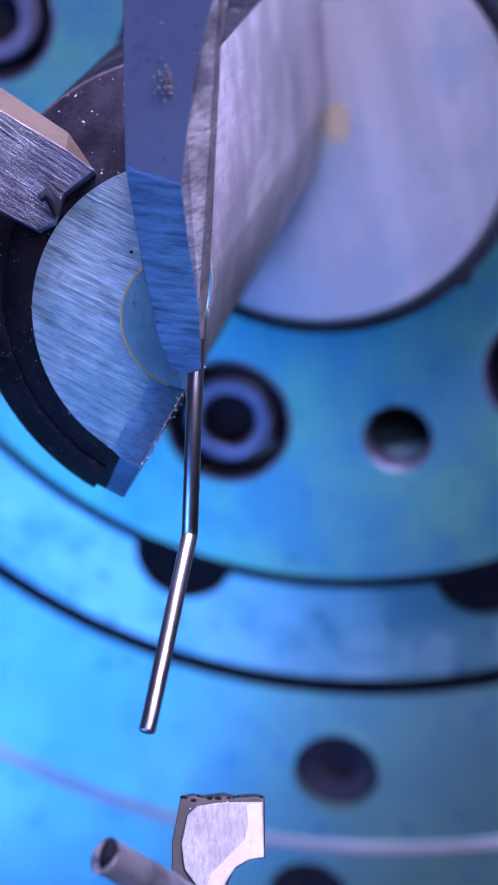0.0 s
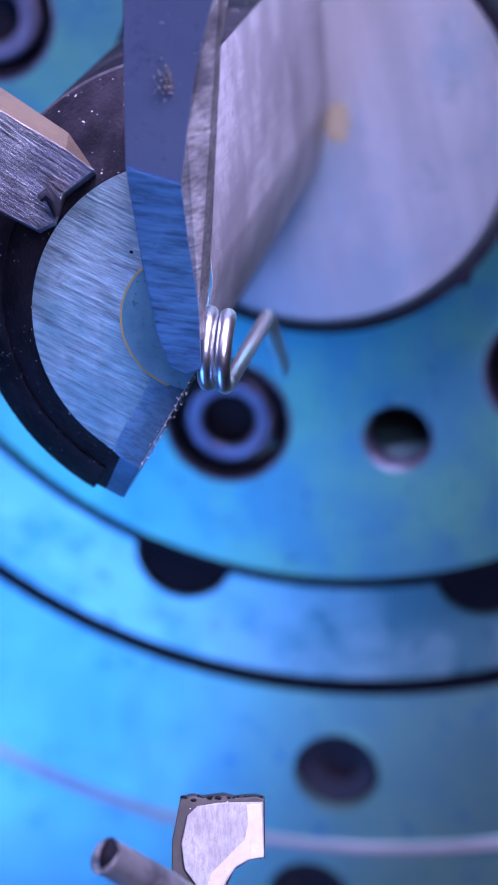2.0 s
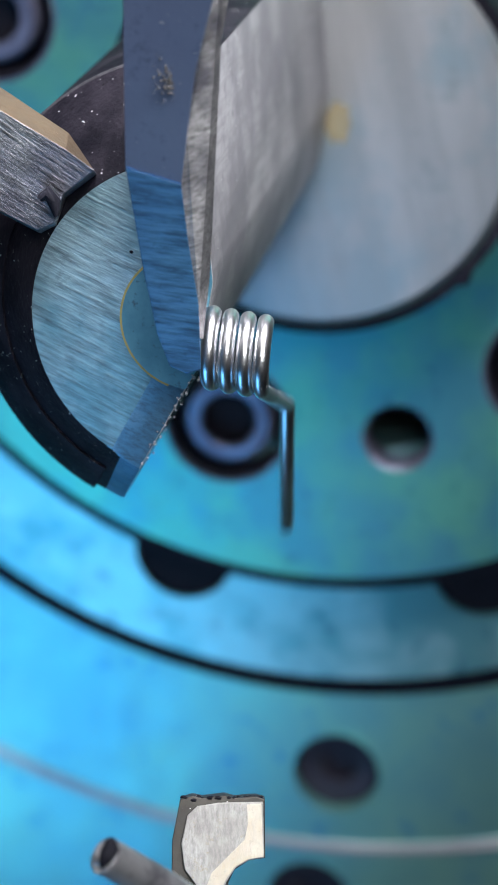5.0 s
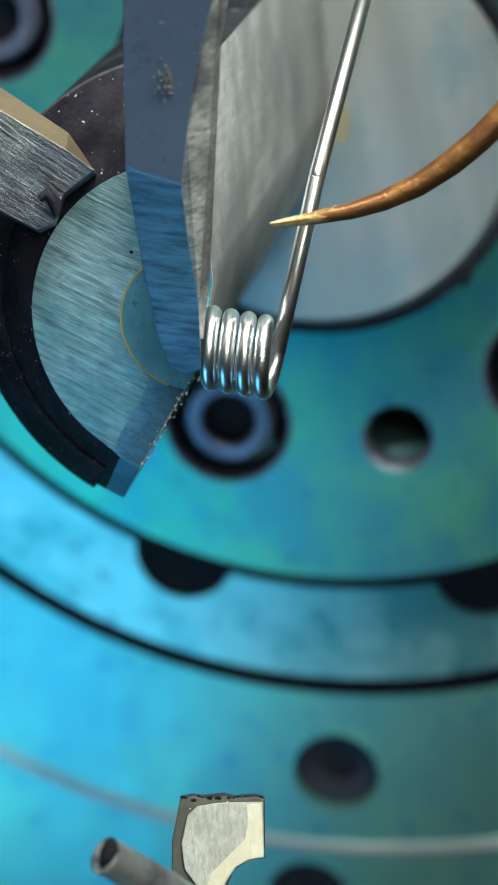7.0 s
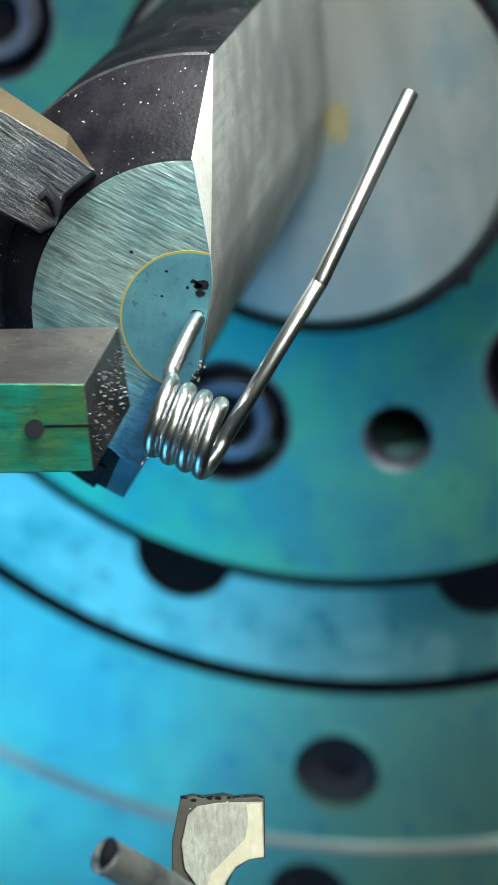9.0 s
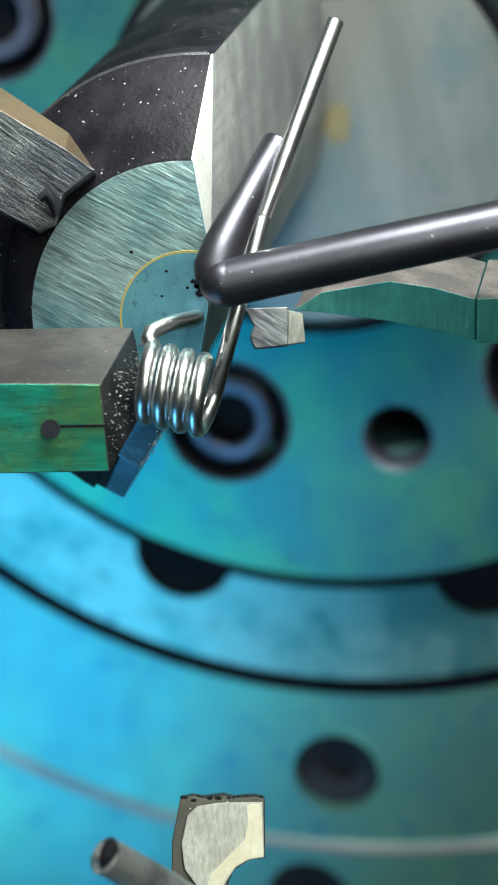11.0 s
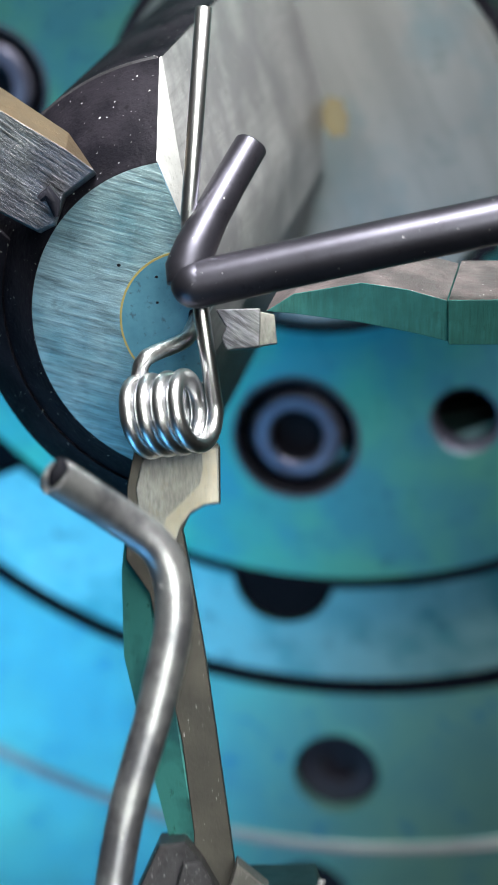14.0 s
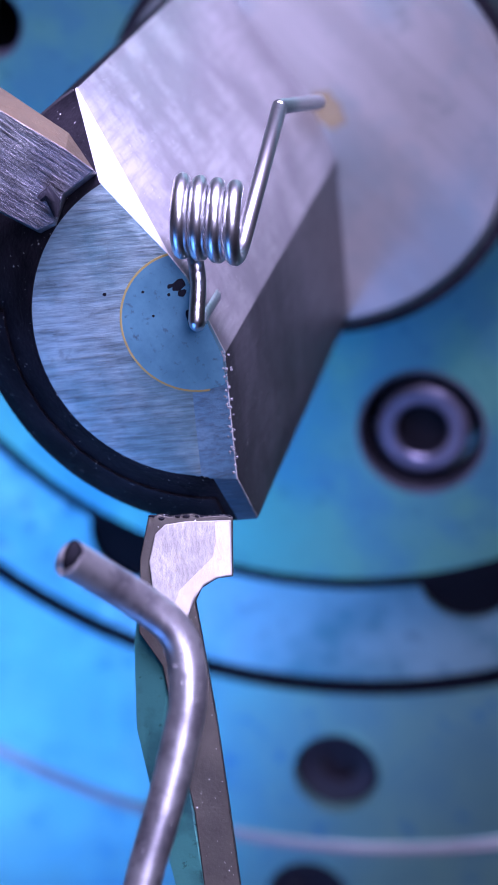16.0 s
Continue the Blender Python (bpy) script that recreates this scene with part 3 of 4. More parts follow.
# ---- lifting tool from below: hooked plate, bent rod and clamp ----
def build_lifter():
    tool = thing("lifting_tool", "bent steel rod and hooked bright plate in a dark clamp", "machine tool", V(-11.77, -8.95, 4))
    head = [V(-10.92, -10.66, 4), V(-9.80, -9.60, 4), V(-7.30, -9.21, 4), V(-2.10, -9.08, 4), V(-1.97, -15.52, 4), V(-3.75, -15.79, 4), V(-5.33, -16.71, 4), V(-6.38, -18.29, 4), V(-7.24, -20.65, 4), V(-9.54, -19.14, 4), V(-11.25, -16.84, 4), V(-11.64, -13.88, 4)]
    part("hook_face", soften(slab(local(tool, head), 1.2), 0.12), bright_tool, tool, "bright ground hook face")
    land = [V(-4.01, -9.34, 4.05), V(-2.30, -9.21, 4.05), V(-2.10, -15.39, 4.05), V(-3.81, -15.65, 4.05), V(-5.46, -16.57, 4.05), V(-6.51, -18.15, 4.05), V(-7.30, -20.39, 4.05), V(-8.75, -18.94, 4.05), V(-8.09, -17.23, 4.05), V(-5.85, -14.99, 4.05), V(-4.27, -13.42, 4.05), V(-3.88, -11.57, 4.05)]
    part("ground_land", soften(slab(local(tool, land), 0.3), 0.03), land_steel, tool, "cream bright land along the hook's edge")
    rim = [V(-11.81, -8.84, 3), V(-10.43, -8.45, 3), V(-9.31, -8.71, 3), V(-6.67, -8.38, 3), V(-5.61, -8.71, 3), V(-2.97, -8.51, 3), V(-1.91, -8.84, 3), V(-1.85, -15.64, 3), V(-3.76, -15.91, 3), V(-5.48, -17.03, 3), V(-6.27, -18.74, 3),
           V(-5.61, -22.18, 3), V(-4.55, -28.12, 3), V(-3.63, -33.40, 3), V(-2.38, -41.98, 3), V(-0.73, -53.86, 3), V(0.73, -64.42, 3), V(-4.55, -64.42, 3), V(-4.95, -53.86, 3), V(-6.34, -43.30, 3), V(-9.31, -30.10, 3),
           V(-10.10, -26.14, 3), V(-12.87, -22.18, 3), V(-12.74, -13.60, 3)]
    part("hook_plate", soften(slab(local(tool, rim), 5), 0.1), olive_tool, tool, "oiled steel hook plate")
    ragged = bmesh.new()
    rng = random.Random(5)
    for k in range(46):
        u = -11.5 + 9.2 * k / 45 + rng.uniform(-0.15, 0.15)
        m = Matrix.Translation(V(u, -8.72 + rng.uniform(-0.25, 0.12), 3.0 - rng.uniform(0, 1.6)) - tool.location) @ Matrix.Diagonal((1.4, 1.0, 0.8, 1))
        bmesh.ops.create_icosphere(ragged, subdivisions=1, radius=rng.uniform(0.10, 0.34) * MM, matrix=m)
    part("ragged_edge", ragged, black_oxide, tool, "dark chipped upper edge of the hook")
    side = [V(-12.91, -18.28, 2), V(-9.32, -26.83, 2.6), V(-5.88, -44.02, 2.6), V(-4.56, -56.57, 2.6), V(-7.35, -56.69, 2), V(-11.48, -40.86, 1.5), V(-13.22, -33.62, 1), V(-13.49, -23.65, 1)]
    part("hook_flank", slab(local(tool, side), 5), flank_steel, tool, "smooth flank with a painted blue-green reflection")
    path = [V(-18.71, -11.97, 36), V(-12.54, -16.20, 30), V(-7.19, -20.19, 28), V(-6.23, -26.96, 28), V(-8.52, -37.23, 28), V(-11.42, -46.90, 28), V(-13.00, -55.37, 28), V(-13.72, -63.22, 28), V(-11.42, -72.90, 28), V(-6.71, -85.59, 28), V(-0.06, -103.72, 28)]
    path = rounded(path, 3.6, 7)
    bm = sweep(local(tool, path), [2.02] * len(path), 28)
    rod = part("rod", bm, rod_steel, tool, "bent drawn steel rod", 40)
    nicks = bmesh.new()
    rng = random.Random(77)
    for _ in range(90):
        k = rng.randrange(1, len(path) - 1)
        a = rng.uniform(0, 6.283)
        t = (path[k + 1] - path[k - 1]).normalized()
        side = (RIGHT - t * RIGHT.dot(t)).normalized()
        p = path[k].lerp(path[k + 1], rng.random()) + (side * math.cos(a) + t.cross(side) * math.sin(a)) * 2.0 * MM
        m = Matrix.Translation(p - tool.location) @ Matrix.Rotation(a, 4, t) @ Matrix.Diagonal((1, 1, 1.8, 1))
        bmesh.ops.create_icosphere(nicks, subdivisions=1, radius=rng.uniform(0.06, 0.16) * MM, matrix=m)
    part("nicks", nicks, flat_steel, rod, "small bright nicks and burrs along the rod")
    w = (path[1] - path[0]).normalized()
    end = sweep(local(tool, [path[0] - w * 0.00012, path[0] + w * 0.0004]), [1.75, 2.02], 28)
    part("rod_end", end, flat_steel, rod, "sawn rod end", 40)
    across, rise = (RIGHT - w * RIGHT.dot(w)).normalized(), (UP - w * UP.dot(w)).normalized()
    tear = [(0.2, 1.6, 0.25), (0.7, 1.1, 0.65), (0.95, 0.3, 1.0), (0.85, -0.6, 0.95), (0.3, -1.3, 0.5)]
    burr = sweep(local(tool, [path[0] - w * 0.0003 + (across * x + rise * y) * MM for x, y, r in tear]), [r for x, y, r in tear], 10)
    rng = random.Random(21)
    for v in burr.verts:
        v.co += (across * rng.gauss(0, 1) + rise * rng.gauss(0, 1) + w * rng.gauss(0, 1)) * 0.00007
    chips = bmesh.new()
    for _ in range(14):
        a, r = rng.uniform(0, 6.283), rng.uniform(0.9, 1.95)
        bmesh.ops.create_icosphere(chips, subdivisions=1, radius=rng.uniform(0.1, 0.26) * MM, matrix=Matrix.Translation(path[0] - tool.location + (across * math.cos(a) + rise * math.sin(a)) * r * MM))
    lump = bmesh.new()
    bmesh.ops.create_icosphere(lump, subdivisions=3, radius=1.0 * MM, matrix=Matrix.Translation(path[0] - tool.location - across * 0.75 * MM + w * 0.35 * MM))
    for v in lump.verts:
        v.co += (across * rng.gauss(0, 1) + rise * rng.gauss(0, 1)) * 0.00003
    part("break_face", lump, rod_steel, rod, "pale broken half of the rod end", 60)
    part("torn_edge", chips, rod_steel, rod, "ragged bright sheared edge")
    part("burr", burr, groove_dark, rod, "dark torn burr", 40)
    clamp = [V(-11.58, -63.76, 9), V(-11.58, -60.66, 9), V(-8.86, -54.71, 9), V(-5.88, -54.32, 9), V(-3.94, -56.65, 9), V(-7.18, -62.60, 9), V(-7.70, -64.02, 9)]
    part("clamp_nose", soften(slab(local(tool, clamp), 10), 0.2), cast_tool, tool, "dark hammered clamp nose")
    bar = [V(-6.05, -56.48, 10.5), V(-3.92, -56.36, 10.5), V(6.69, -74.69, 10.5), V(12.80, -97.53, 10.5), V(5.08, -97.53, 10.5), V(0.26, -75.01, 10.5), V(-7.66, -62.66, 10.5)]
    part("clamp_bar", soften(slab(local(tool, bar), 6), 0.25), cast_tool, tool, "speckled dark clamp bar")
    wedge = [V(0.13, -57.04, 7), V(5.60, -61.60, 7), V(4.69, -68.76, 7), V(1.89, -66.15, 7), V(-1.37, -61.73, 7)]
    part("wedge", soften(slab(local(tool, wedge), 6), 0.2), wedge_steel, tool, "sparkling grey wedge")
    block = [V(-0.33, -60.18, 5), V(9.64, -60.05, 5), V(12.00, -66.60, 5), V(12.52, -99.38, 5), V(-9.24, -99.38, 5), V(-9.24, -65.95, 5), V(-1.38, -65.29, 5)]
    part("clamp_block", soften(slab(local(tool, block), 16), 0.3), tinted_clamp, tool, "dark clamp block with a painted green reflection")
    part("scribe", sweep(local(tool, [V(9.96, -58.99, 7), V(8.14, -66.15, 7)]), [0.45, 0.6], 10), flat_steel, tool, "short bright pin", 40)
    foot = [V(-26.20, -85.98, 6), V(-26.20, -75.53, 6), V(-19.01, -65.73, 6), V(-16.40, -63.77, 6), V(-11.83, -65.07, 6), V(-9.21, -65.73, 6), V(-9.21, -99.05, 6), V(-26.20, -99.05, 6)]
    part("clamp_foot", soften(slab(local(tool, foot), 12), 0.3), black_oxide, tool)
    return tool


# the block's faint green is reflected lamplight worked into its dark colour
tinted_clamp = surface("green_reflection_clamp_face", (0.004, 0.011, 0.010), 0.38, 0.3, (0.005, 0.016, 0.016), 60, 1500, 0.2, 0.9, dark=(0.004, 0.006, 0.008))
land_steel = surface("cream_ground_steel", (0.62, 0.58, 0.50), 0.5, 0.15, (0.47, 0.40, 0.29), 130, 1500, 0.4, 0.7, brushed=260, axis=2, lines=0.25)
# flank's blue-green stands for what the smooth steel reflects
flank_steel = surface("reflection_tinted_flank", (0.08, 0.27, 0.25), 0.3, 0.55, (0.04, 0.13, 0.14), 70, 1500, 0.2, 1.0, dark=(0.004, 0.008, 0.015))
lifter = build_lifter()

# ---- the spring and the wire that feeds it, in short rigid lengths ----
WIRE = 0.96                  # wire radius, mm
COIL, PITCH = 4.0, 2.05      # mean coil radius and pitch, mm
TURN = 1.56                  # seconds for one coil
WOUND = 23.85                # radians of wire in the finished coil
STEP = radians(18)
INNER, OUTER = 21.4, 24.4    # the leg's two straight lengths, mm
spring = thing("torsion_spring", "bright steel wire torsion spring being wound, with a cranked leg", "spring", V(0, 0, 0))


def rounded_pin(length, start=True):
    """A straight length of wire along x with a domed start and a sheared end."""
    xs = [(-0.75, 0.55), (-0.45, 0.85), (0, 1.0)] if start else [(-0.1, 1.0)]
    rows = [(x, WIRE * r) for x, r in xs] + [(length - 0.12, WIRE), (length, WIRE * 0.86)]
    return sweep([Vector((x, 0, 0)) * MM for x, r in rows], [r for x, r in rows], 20)


def coil_piece():
    """18 degrees of coil with a small overlap, in the coil's space: axis along x, leading end at angle zero."""
    pts = []
    for k in range(6):
        a = -STEP * (k * 1.10 / 5 - 0.05)
        pts.append(Vector((PITCH * a / (2 * math.pi), COIL * math.cos(a), COIL * math.sin(a))) * MM)
    return sweep(pts, [WIRE] * 6, 20)


leg = part("leg", rounded_pin(INNER), wire_steel, spring, "straight inner leg", 60)
leg_end = part("leg_end", rounded_pin(OUTER), wire_steel, spring, "outer leg with a sheared end", 60)
first = part("coil_wire", coil_piece(), wire_steel, spring, "", 60)
coil_wire = [first]
for _ in range(1, int(WOUND / STEP) + 1):
    ob = new("coil_wire", first.data)
    ob.parent = spring
    coil_wire.append(ob)
LINK = 1.15
first = part("feed_wire", sweep([Vector((x, 0, 0)) * MM for x in (-0.75, -0.6, -0.3, 0, LINK, LINK + 0.3, LINK + 0.6, LINK + 0.75)],
                                [WIRE * r for r in (0.3, 0.7, 0.93, 1, 1, 0.93, 0.7, 0.3)], 18), wire_steel, spring, "", 60)
feed_wire = [first]
for _ in range(1, 24):
    ob = new("feed_wire", first.data)
    ob.parent = spring
    feed_wire.append(ob)


# ---- what moves ----
COIL_ROWS = [
    (7.05, -1.84, 9.97, 4.9, 10, 5, 0.273, -0.387, 0.06, 0.06),
    (7.2, -2.10, 9.44, 4.9, 13, 5, 0.16, -0.5, 0.06, 0.06),
    (7.6, -2.82, 8.92, 4.9, 13, 5, 0.1, -0.42, 0.06, 0.06),
    (8.3, -3.15, 8.79, 4.9, 13, 5, 0.1, -0.42, 0.06, 0.06),
    (8.4, -5.16, 6.14, 6, 21, 5, 0.15, -0.12, 0.08, 0.06),
    (8.5, -6.84, 3.19, 7, 23, 5, 0.2, -0.12, 0.11, 0.05),
    (8.6, -7.53, 1.23, 8, 24, 5, 0.2, -0.12, 0.15, 0.02),
    (8.8, -7.53, 1.23, 8, 24, 5, 0.2, -0.12, 0.15, 0.02),
    (9, -7.20, 1.75, 8, 24, 5, 0.2, -0.12, 0.15, 0.02),
    (9.1, -6.23, 2.34, 8, 20, 5, 0.2, -0.12, 0.1, 0.06),
    (9.2, -5.52, 2.73, 8, 14.5, 5, 0.1, -0.12, 0.047, 0.11),
    (9.5, -5.26, 3.18, 8, 14, 5, 0.2, -0.12, 0.047, 0.11),
    (10.8, -8.18, 6.10, 8, 13, 5, 0.2, -0.12, 0.047, 0.11),
    (11.3, -9.02, 6.36, 8, 14.5, 5, 0.1, -0.12, 0.047, 0.11),
    (11.5, -9.15, 6.10, 8, 14.5, 5, 0.1, -0.12, 0.047, 0.11),
    (11.7, -9.47, 5.45, 8, 14.5, 5, 0.1, -0.12, 0.047, 0.11),
    (12, -10.73, 2.97, 9, 14, 5, 0.1, -0.12, 0.047, 0.11),
    (12.2, -11.06, 2.52, 9, 14, 5, 0.1, -0.12, 0.047, 0.11),
    (12.5, -10.93, 2.52, 9, 14, 5, 0.1, -0.12, 0.047, 0.11),
    (12.7, -10.54, 2.52, 9, 6, 10, 0.2, -0.12, 0.047, 0.11),
    (12.85, -10.02, 2.72, 9, -2, 20, 0.17, -0.12, 0.047, 0.11),
    (13, -9.76, 2.85, 9, -6, 25, 0.15, 0, 0.03, 0.2),
    (13.9, -9.76, 2.85, 9, -6, 25, 0.15, 0, 0.03, 0.2),
    (14.05, -9.12, 3.49, 9, -8, 25, 0.15, 0, 0.03, 0.2),
    (14.2, -8.21, 4.66, 9, -10, 25, 0.15, 0, 0.03, 0.2),
    (14.3, -7.18, 6.21, 9, -12, 22, 0.1, -0.05, 0.03, 0.2),
    (14.4, -11.70, 18.69, 9, -4, 12, -0.4, -0.8, 0.047, 0.11),
    (14.5, -11.32, 29.04, 9, 4, 12, -0.68, -1.62, 0.047, 0.11),
    (14.6, -11.45, 29.88, 9, 3, 12, -0.68, -1.62, 0.047, 0.11),
    (14.7, -6.88, 26.99, 8, 7, 6, -0.6, -1.6, 0.047, 0.11),
    (14.8, -5.26, 26.09, 8, 8, 5, -0.58, -1.42, 0.047, 0.11),
    (15, -4.93, 25.89, 8, 8, 5, -0.58, -1.4, 0.047, 0.11),
    (16, -4.93, 25.70, 8, 8, 5, -0.58, -1.4, 0.047, 0.11)]   # seconds; coil's middle (right, up, forward, mm); tilt, swing; turn of the leg and of its end; lean of both along the axis
FEED_ROWS = [
    (7.05, (-5.89, 13.84, 2), (-5.97, 14.20, 1.5), (-6.05, 14.70, 0.6)),
    (8.3, (-6.34, 13.79, 3), (-6.17, 14.20, 1.5), (-6.05, 14.70, 0.6)),
    (8.6, (-9.21, 7.77, 6), (-7.63, 11.45, 4), (-6.05, 14.70, 0.6)),
    (9, (-9.21, 7.77, 6), (-7.63, 11.45, 4), (-6.05, 14.70, 0.6)),
    (9.3, (-9.18, 9.38, 7), (-7.30, 12.76, 4), (-6.05, 14.70, 0.6)),
    (10.8, (-11.65, 12.63, 7), (-9.24, 13.90, 5), (-6.05, 14.70, 0.6)),
    (11.5, (-12.44, 11.98, 7), (-9.57, 13.77, 5), (-6.05, 14.70, 0.6)),
    (12.1, (-12.26, 10.32, 8), (-7.60, 10.42, 5), (-6.05, 14.70, 0.6)),
    (12.5, (-12.26, 10.32, 8), (-7.60, 10.42, 5), (-6.05, 14.70, 0.6)),
    (13, (-12.72, 9.34, 8), (-7.28, 11.67, 5), (-6.05, 14.70, 0.6)),
    (13.9, (-12.72, 9.34, 8), (-7.28, 11.67, 5), (-6.05, 14.70, 0.6)),
    (14.2, (-11.87, 10.32, 8), (-6.95, 12.19, 5), (-6.05, 14.70, 0.6)),
    (14.3, (-10.12, 13.24, 8), (-6.95, 13.70, 5), (-6.05, 14.70, 0.6)),
    (14.4, (-9.21, 15.61, 6), (-6.97, 14.73, 4), (-6.05, 14.70, 0.6)),
    (14.6, (-9.24, 21.57, 5), (-7.63, 16.71, 4), (-6.05, 14.70, 0.6)),
    (14.75, (-6.01, 19.40, 3), (-6.12, 13.75, 4), (-5.92, 14.50, 0.6)),
    (16, (-5.87, 19.40, 3), (-6.18, 13.55, 4), (-5.92, 14.50, 0.6))]   # seconds; way points of the wire from the coil's end to the quill's hole
QUILL_WAY = Vector((0, 1, 0))


def between(rows, t):
    """Values at t, gliding from row to row."""
    if t <= rows[0][0]:
        return rows[0][1:]
    for a, b in zip(rows, rows[1:]):
        if t <= b[0]:
            k = (t - a[0]) / (b[0] - a[0])
            return [blend(p, q, k) for p, q in zip(a[1:], b[1:])]
    return rows[-1][1:]


def blend(p, q, k):
    if isinstance(p, tuple):
        return tuple(blend(x, y, k) for x, y in zip(p, q))
    return p + (q - p) * k


def axes(tilt, swing):
    """The coil's axis, and the two ways across it: up and towards the camera."""
    b, y = radians(tilt), radians(swing)
    a = RIGHT * (math.cos(b) * math.cos(y)) - UP * (math.sin(b) * math.cos(y)) + BACK * math.sin(y)
    e1 = (UP - a * UP.dot(a)).normalized()
    return a, e1, a.cross(e1)


def basis(x, y, z, place):
    m = Matrix((x, y, z)).transposed().to_4x4()
    m.translation = place
    return m


def along(x, place):
    x = x.normalized()
    y = (UP - x * UP.dot(x)).normalized()
    return basis(x, y, x.cross(y), place)


def state(t):
    """Coil axes, the place on the axis at the coil's last wound end, the leg's turn, its end's turn, the wound angle."""
    if t <= 7.05:
        turns = min(t / TURN, 3.418)
        if t > 6.55:
            turns = 3.418 + 0.088 * min(1, (t - 6.55) / 0.4)
        a, e1, e2 = axes(9.8, 4.9)
        turn = 3.377 + 2 * math.pi * turns
        whip = max(0.0, -math.cos(turn)) * max(0.0, 1 - t / 1.5)       # the free leg swings sideways while it hangs
        root = V(-4.75 - between([(0, 1.4), (0.6, 1.2), (1.5, 0.25), (3.0, 0.55), (5.0, 0.0)], t)[0], 11.05, 4.9)
        return a, e1, e2, root, turn, turn - 0.66, turn - math.pi / 2, 0.07 + 0.037 * whip, 0.05 + 0.06 * max(0.0, -math.cos(turn)) - 0.11 * whip
    u, v, w, tilt, swing, turn, end, lean, end_lean = between(COIL_ROWS, t)
    a, e1, e2 = axes(tilt, swing)
    return a, e1, e2, V(u, v, w) - a * (PITCH * WOUND / (4 * math.pi) - 0.3) * MM, turn, end, WOUND, lean, end_lean


def spring_poses(t):
    a, e1, e2, root, turn, end, wound, lean, end_lean = state(t)

    def across(angle):
        return e1 * math.cos(angle) + e2 * math.sin(angle)

    head = turn - math.pi / 2
    reach = PITCH * wound / (2 * math.pi) * MM
    out = {}
    base = root + a * reach + across(head) * COIL * MM
    way = (across(turn) + a * lean).normalized()
    out[leg] = along(way, base)
    out[leg_end] = along(across(end) + a * end_lean, base + way * INNER * MM)
    tail_angle = head - wound
    tail = root + across(tail_angle) * COIL * MM
    if t <= 7.05:
        hole = V(*FEED_ROWS[0][3])
        path = rounded([tail, hole, hole + QUILL_WAY * 0.14], 1.5, 4)
    else:
        path = [tail] + [V(*p) for p in between(FEED_ROWS, t)]
        k = min(1, (t - 7.05) / 0.25)
        path = [tail] + [(tail + QUILL_WAY * (i + 1) * 0.002).lerp(p, k) for i, p in enumerate(path[1:])]
        path.append(path[-1] + QUILL_WAY * 0.14)
        path = rounded(path, 1.6, 4)
    marks = [0.0]
    for p, q in zip(path, path[1:]):
        marks.append(marks[-1] + (q - p).length)

    def on_path(d):
        for i in range(len(path) - 1):
            if d <= marks[i + 1] or i == len(path) - 2:
                return path[i] + (path[i + 1] - path[i]).normalized() * (d - marks[i]), (path[i + 1] - path[i]).normalized()

    for k, ob in enumerate(coil_wire):
        back = k * STEP
        if back <= wound + 0.02:
            ang = head - back
            out[ob] = basis(a, across(ang), a.cross(across(ang)), root + a * (reach - PITCH * back / (2 * math.pi) * MM))
        else:
            p, d = on_path((back - wound) * COIL * MM)
            side = across(tail_angle)
            side = (side - d * side.dot(d)).normalized()
            out[ob] = basis(side.cross(-d), side, -d, p - side * COIL * MM)
    rest = max(0.0, len(coil_wire) * STEP - wound - 0.1) * COIL * MM
    for k, ob in enumerate(feed_wire):
        p, d = on_path(rest + k * LINK * MM)
        q, _ = on_path(rest + (k + 1) * LINK * MM)
        out[ob] = along(q - p, p)
    return out


def slide(ob, rows):
    home = ob.location.copy()
    walk(ob, [(r[0], Matrix.Translation(home + (RIGHT * r[1] + UP * r[2]) * MM) @ Matrix.Rotation(radians(-r[3] if len(r) > 3 else 0), 4, RIGHT))
              for r in rows])


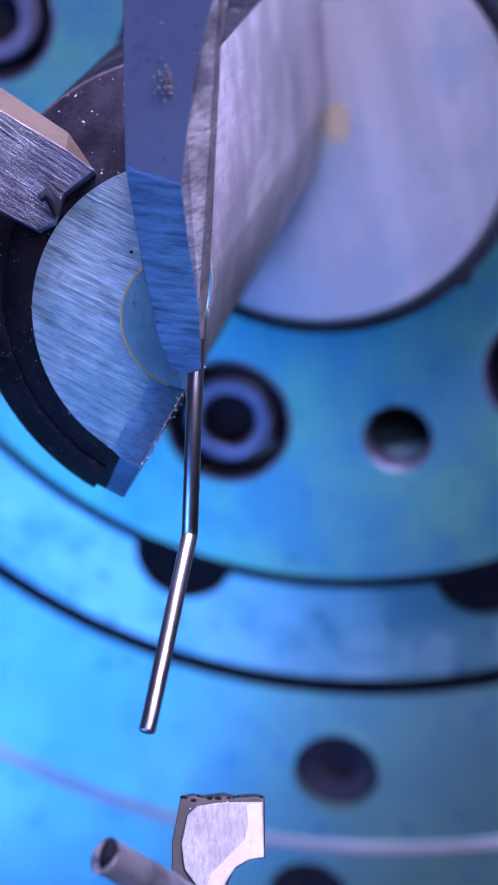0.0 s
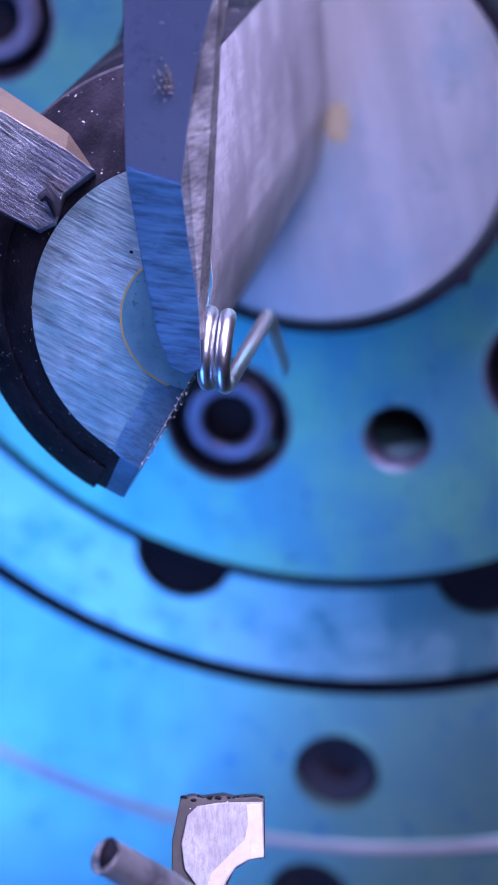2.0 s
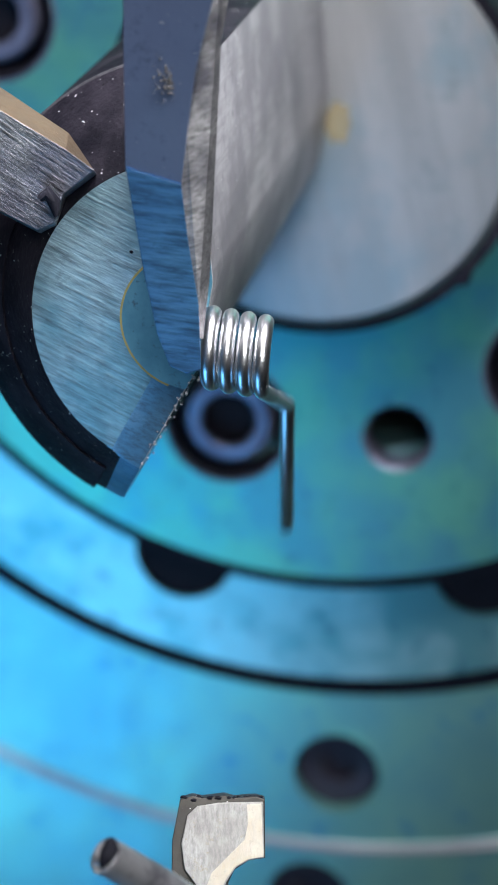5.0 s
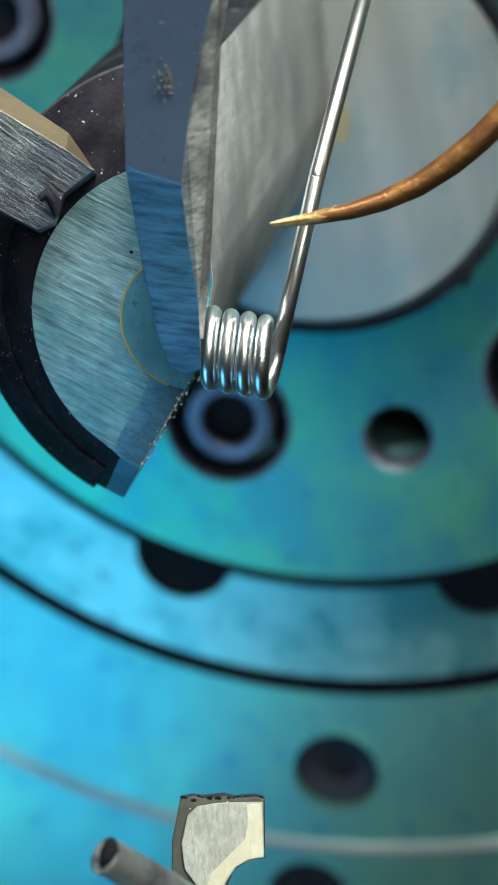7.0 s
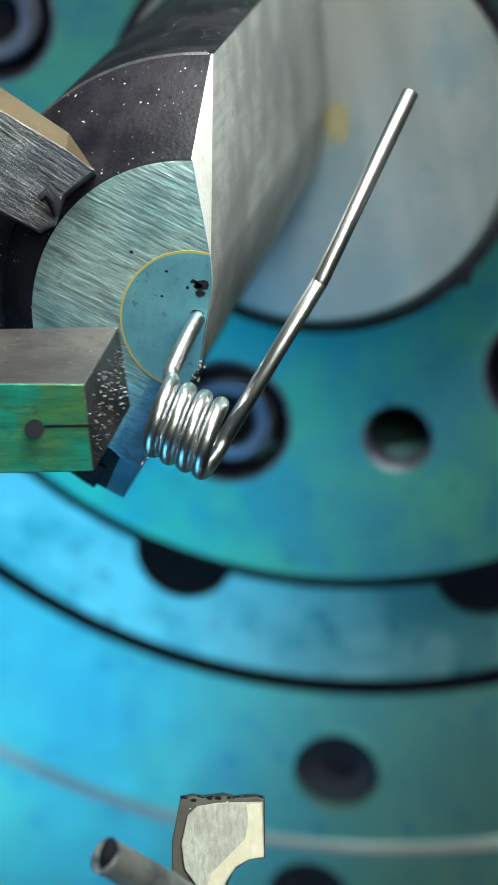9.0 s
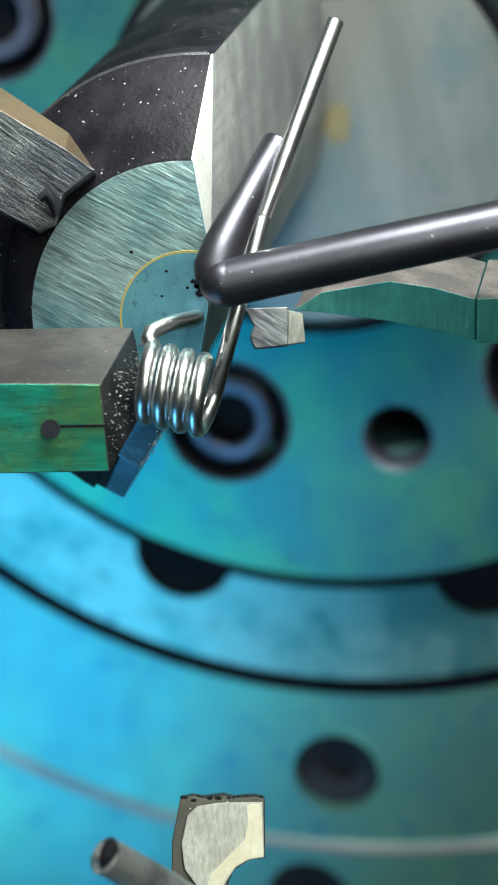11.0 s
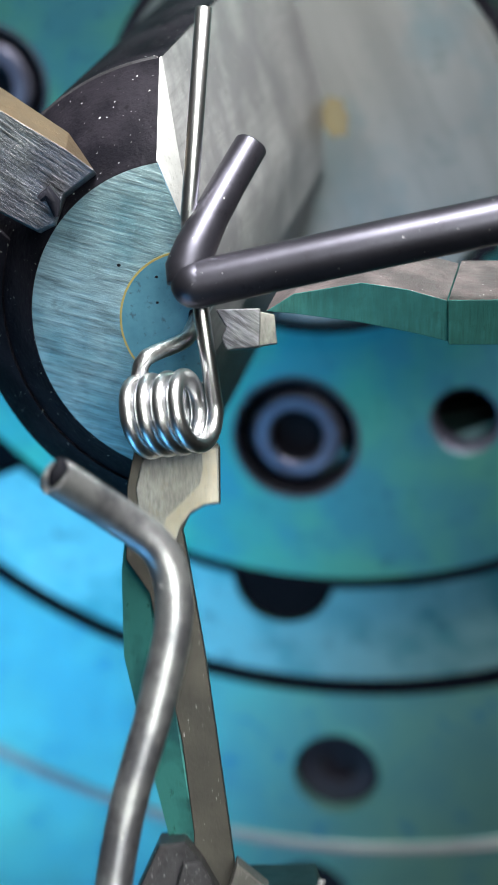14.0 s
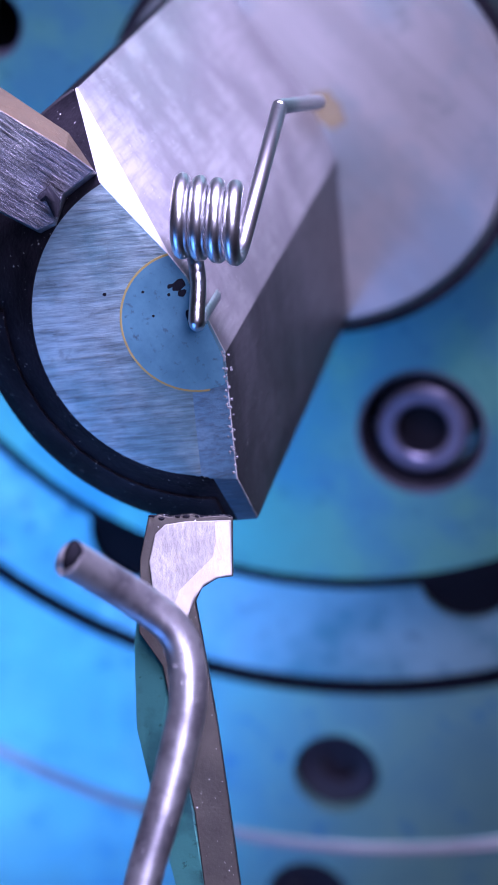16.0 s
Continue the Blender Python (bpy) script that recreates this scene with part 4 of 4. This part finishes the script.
def motions():
    head = [(0, 0), (11.7, 0), (11.9, 2.5), (12.0, 5.5), (12.1, 9), (12.2, 11.7), (12.3, 12.05), (15.35, 12.05), (15.5, 15), (15.6, 20), (15.7, 25), (15.8, 29),
            (15.9, 32.6), (16, 33.8)]
    walk(turntable, [(t, pose(0, 0, 0, 0, -a, 0)) for t, a in head])
    slide(blade, [(0, 0.00, 0.00), (7.05, 0.00, 0.00), (7.2, -0.52, 4.10), (7.3, -0.59, 8.79), (7.4, -0.72, 13.35), (7.5, -0.98, 17.12), (7.6, -1.11, 21.16), (7.8, -1.30, 28.97), (8, -1.89, 37.96), (8.2, -2.28, 48.51), (8.4, -2.60, 54.37), (16, -2.60, 54.37)])
    slide(finger, [(0, 30.72, 29.89), (5.6, 30.72, 29.89), (6.2, 11.52, 10.69), (6.3, 8.70, 8.13), (6.4, 4.48, 4.29), (6.5, 1.54, 1.86), (6.6, -0.38, 0.45), (6.8, 0.00, 0.45), (7, 0.00, 0.00), (7.1, 1.92, 1.60), (7.2, 4.86, 4.42), (7.3, 7.30, 7.81), (7.4, 10.24, 10.30), (7.5, 12.54, 12.86), (7.6, 15.36, 15.94), (7.8, 21.50, 21.31), (8, 27.20, 26.69), (8.2, 30.72, 29.89), (16, 30.72, 29.89)])
    slide(bending_bar, [(0, -21.41, 0.00), (8.4, -21.41, 0.00), (8.6, -15.57, 0.00), (8.7, -12.20, 0.00), (8.8, -8.44, 0.00), (8.9, -3.89, 0.00), (9, 0.00, 0.00), (9.1, 0.97, 0.00), (9.2, 1.95, 0.00), (9.5, 2.92, 0.00), (10.8, 2.92, 0.00), (11.1, 0.00, 0.00), (11.3, -5.84, 0.00), (11.4, -8.44, 0.00), (11.5, -11.03, 0.00), (11.6, -14.60, 0.00), (11.8, -21.41, 0.00), (16, -21.41, 0.00)])
    slide(hook_rod, [(0, 43.52, 1.96), (9.6, 43.52, 1.96), (10.3, 19.20, 0.86), (10.8, 4.48, 0.20), (11.1, 3.20, 0.14), (11.3, 6.21, 0.28), (11.4, 9.47, 0.43), (11.5, 12.80, 0.58), (11.6, 16.77, 0.75), (11.8, 24.64, 1.11), (12, 25.73, 1.16), (12.2, 24.64, 1.11), (12.3, 21.57, 0.97), (12.5, 13.44, 0.60), (12.7, 6.08, 0.27), (12.8, 1.92, 0.09), (12.9, 0.26, 0.01), (13, 0.00, -0.00), (14.4, 0.00, -0.00), (14.6, 2.05, 0.09), (14.7, 4.48, 0.20), (14.8, 7.68, 0.35), (14.9, 11.52, 0.52), (15, 15.81, 0.71), (15.2, 24.64, 1.11), (15.3, 32.32, 1.45), (15.4, 37.12, 1.67), (15.6, 43.52, 1.96), (16, 43.52, 1.96)])
    slide(lifter, [(0, 3.75, -32.85, 3.4), (12.85, 3.75, -32.85, 3.4), (13, 3.6, -30.0, 2.9), (13.2, 2.65, -21.9, 1.8), (13.5, 1.39, -10.75, 0.8), (13.7, 0.00, -3.4, 0.5), (13.9, -1.03, 5.5), (14, -1.51, 8.5), (14.1, -1.75, 12.8), (14.2, -3.02, 17.23), (14.3, -3.57, 20.67), (14.4, -3.63, 23.57), (14.5, -3.63, 25.63), (14.6, -3.63, 24.78), (14.7, -3.45, 22.12), (14.8, -2.96, 19.22), (14.9, -2.60, 16.68), (15, -2.12, 13.60), (15.2, -1.51, 8.34), (15.3, -1.03, 5.20), (15.4, -0.54, 2.72), (15.5, -0.30, 0.85), (15.6, -0.18, 0.36), (15.8, 0.00, 0.12), (16, 0.00, 0.00)])
    times = [round(0.1 * k, 1) for k in range(161)]
    poses = [spring_poses(t) for t in times]
    home = Matrix.Translation(-spring.location)
    for ob in (leg, leg_end, *coil_wire, *feed_wire):
        rows = [(t, home @ p[ob]) for t, p in zip(times, poses)]
        keep = [r for i, r in enumerate(rows) if i in (0, 160) or (rows[i - 1][1] != r[1] or rows[i + 1][1] != r[1])]
        walk(ob, keep)


motions()
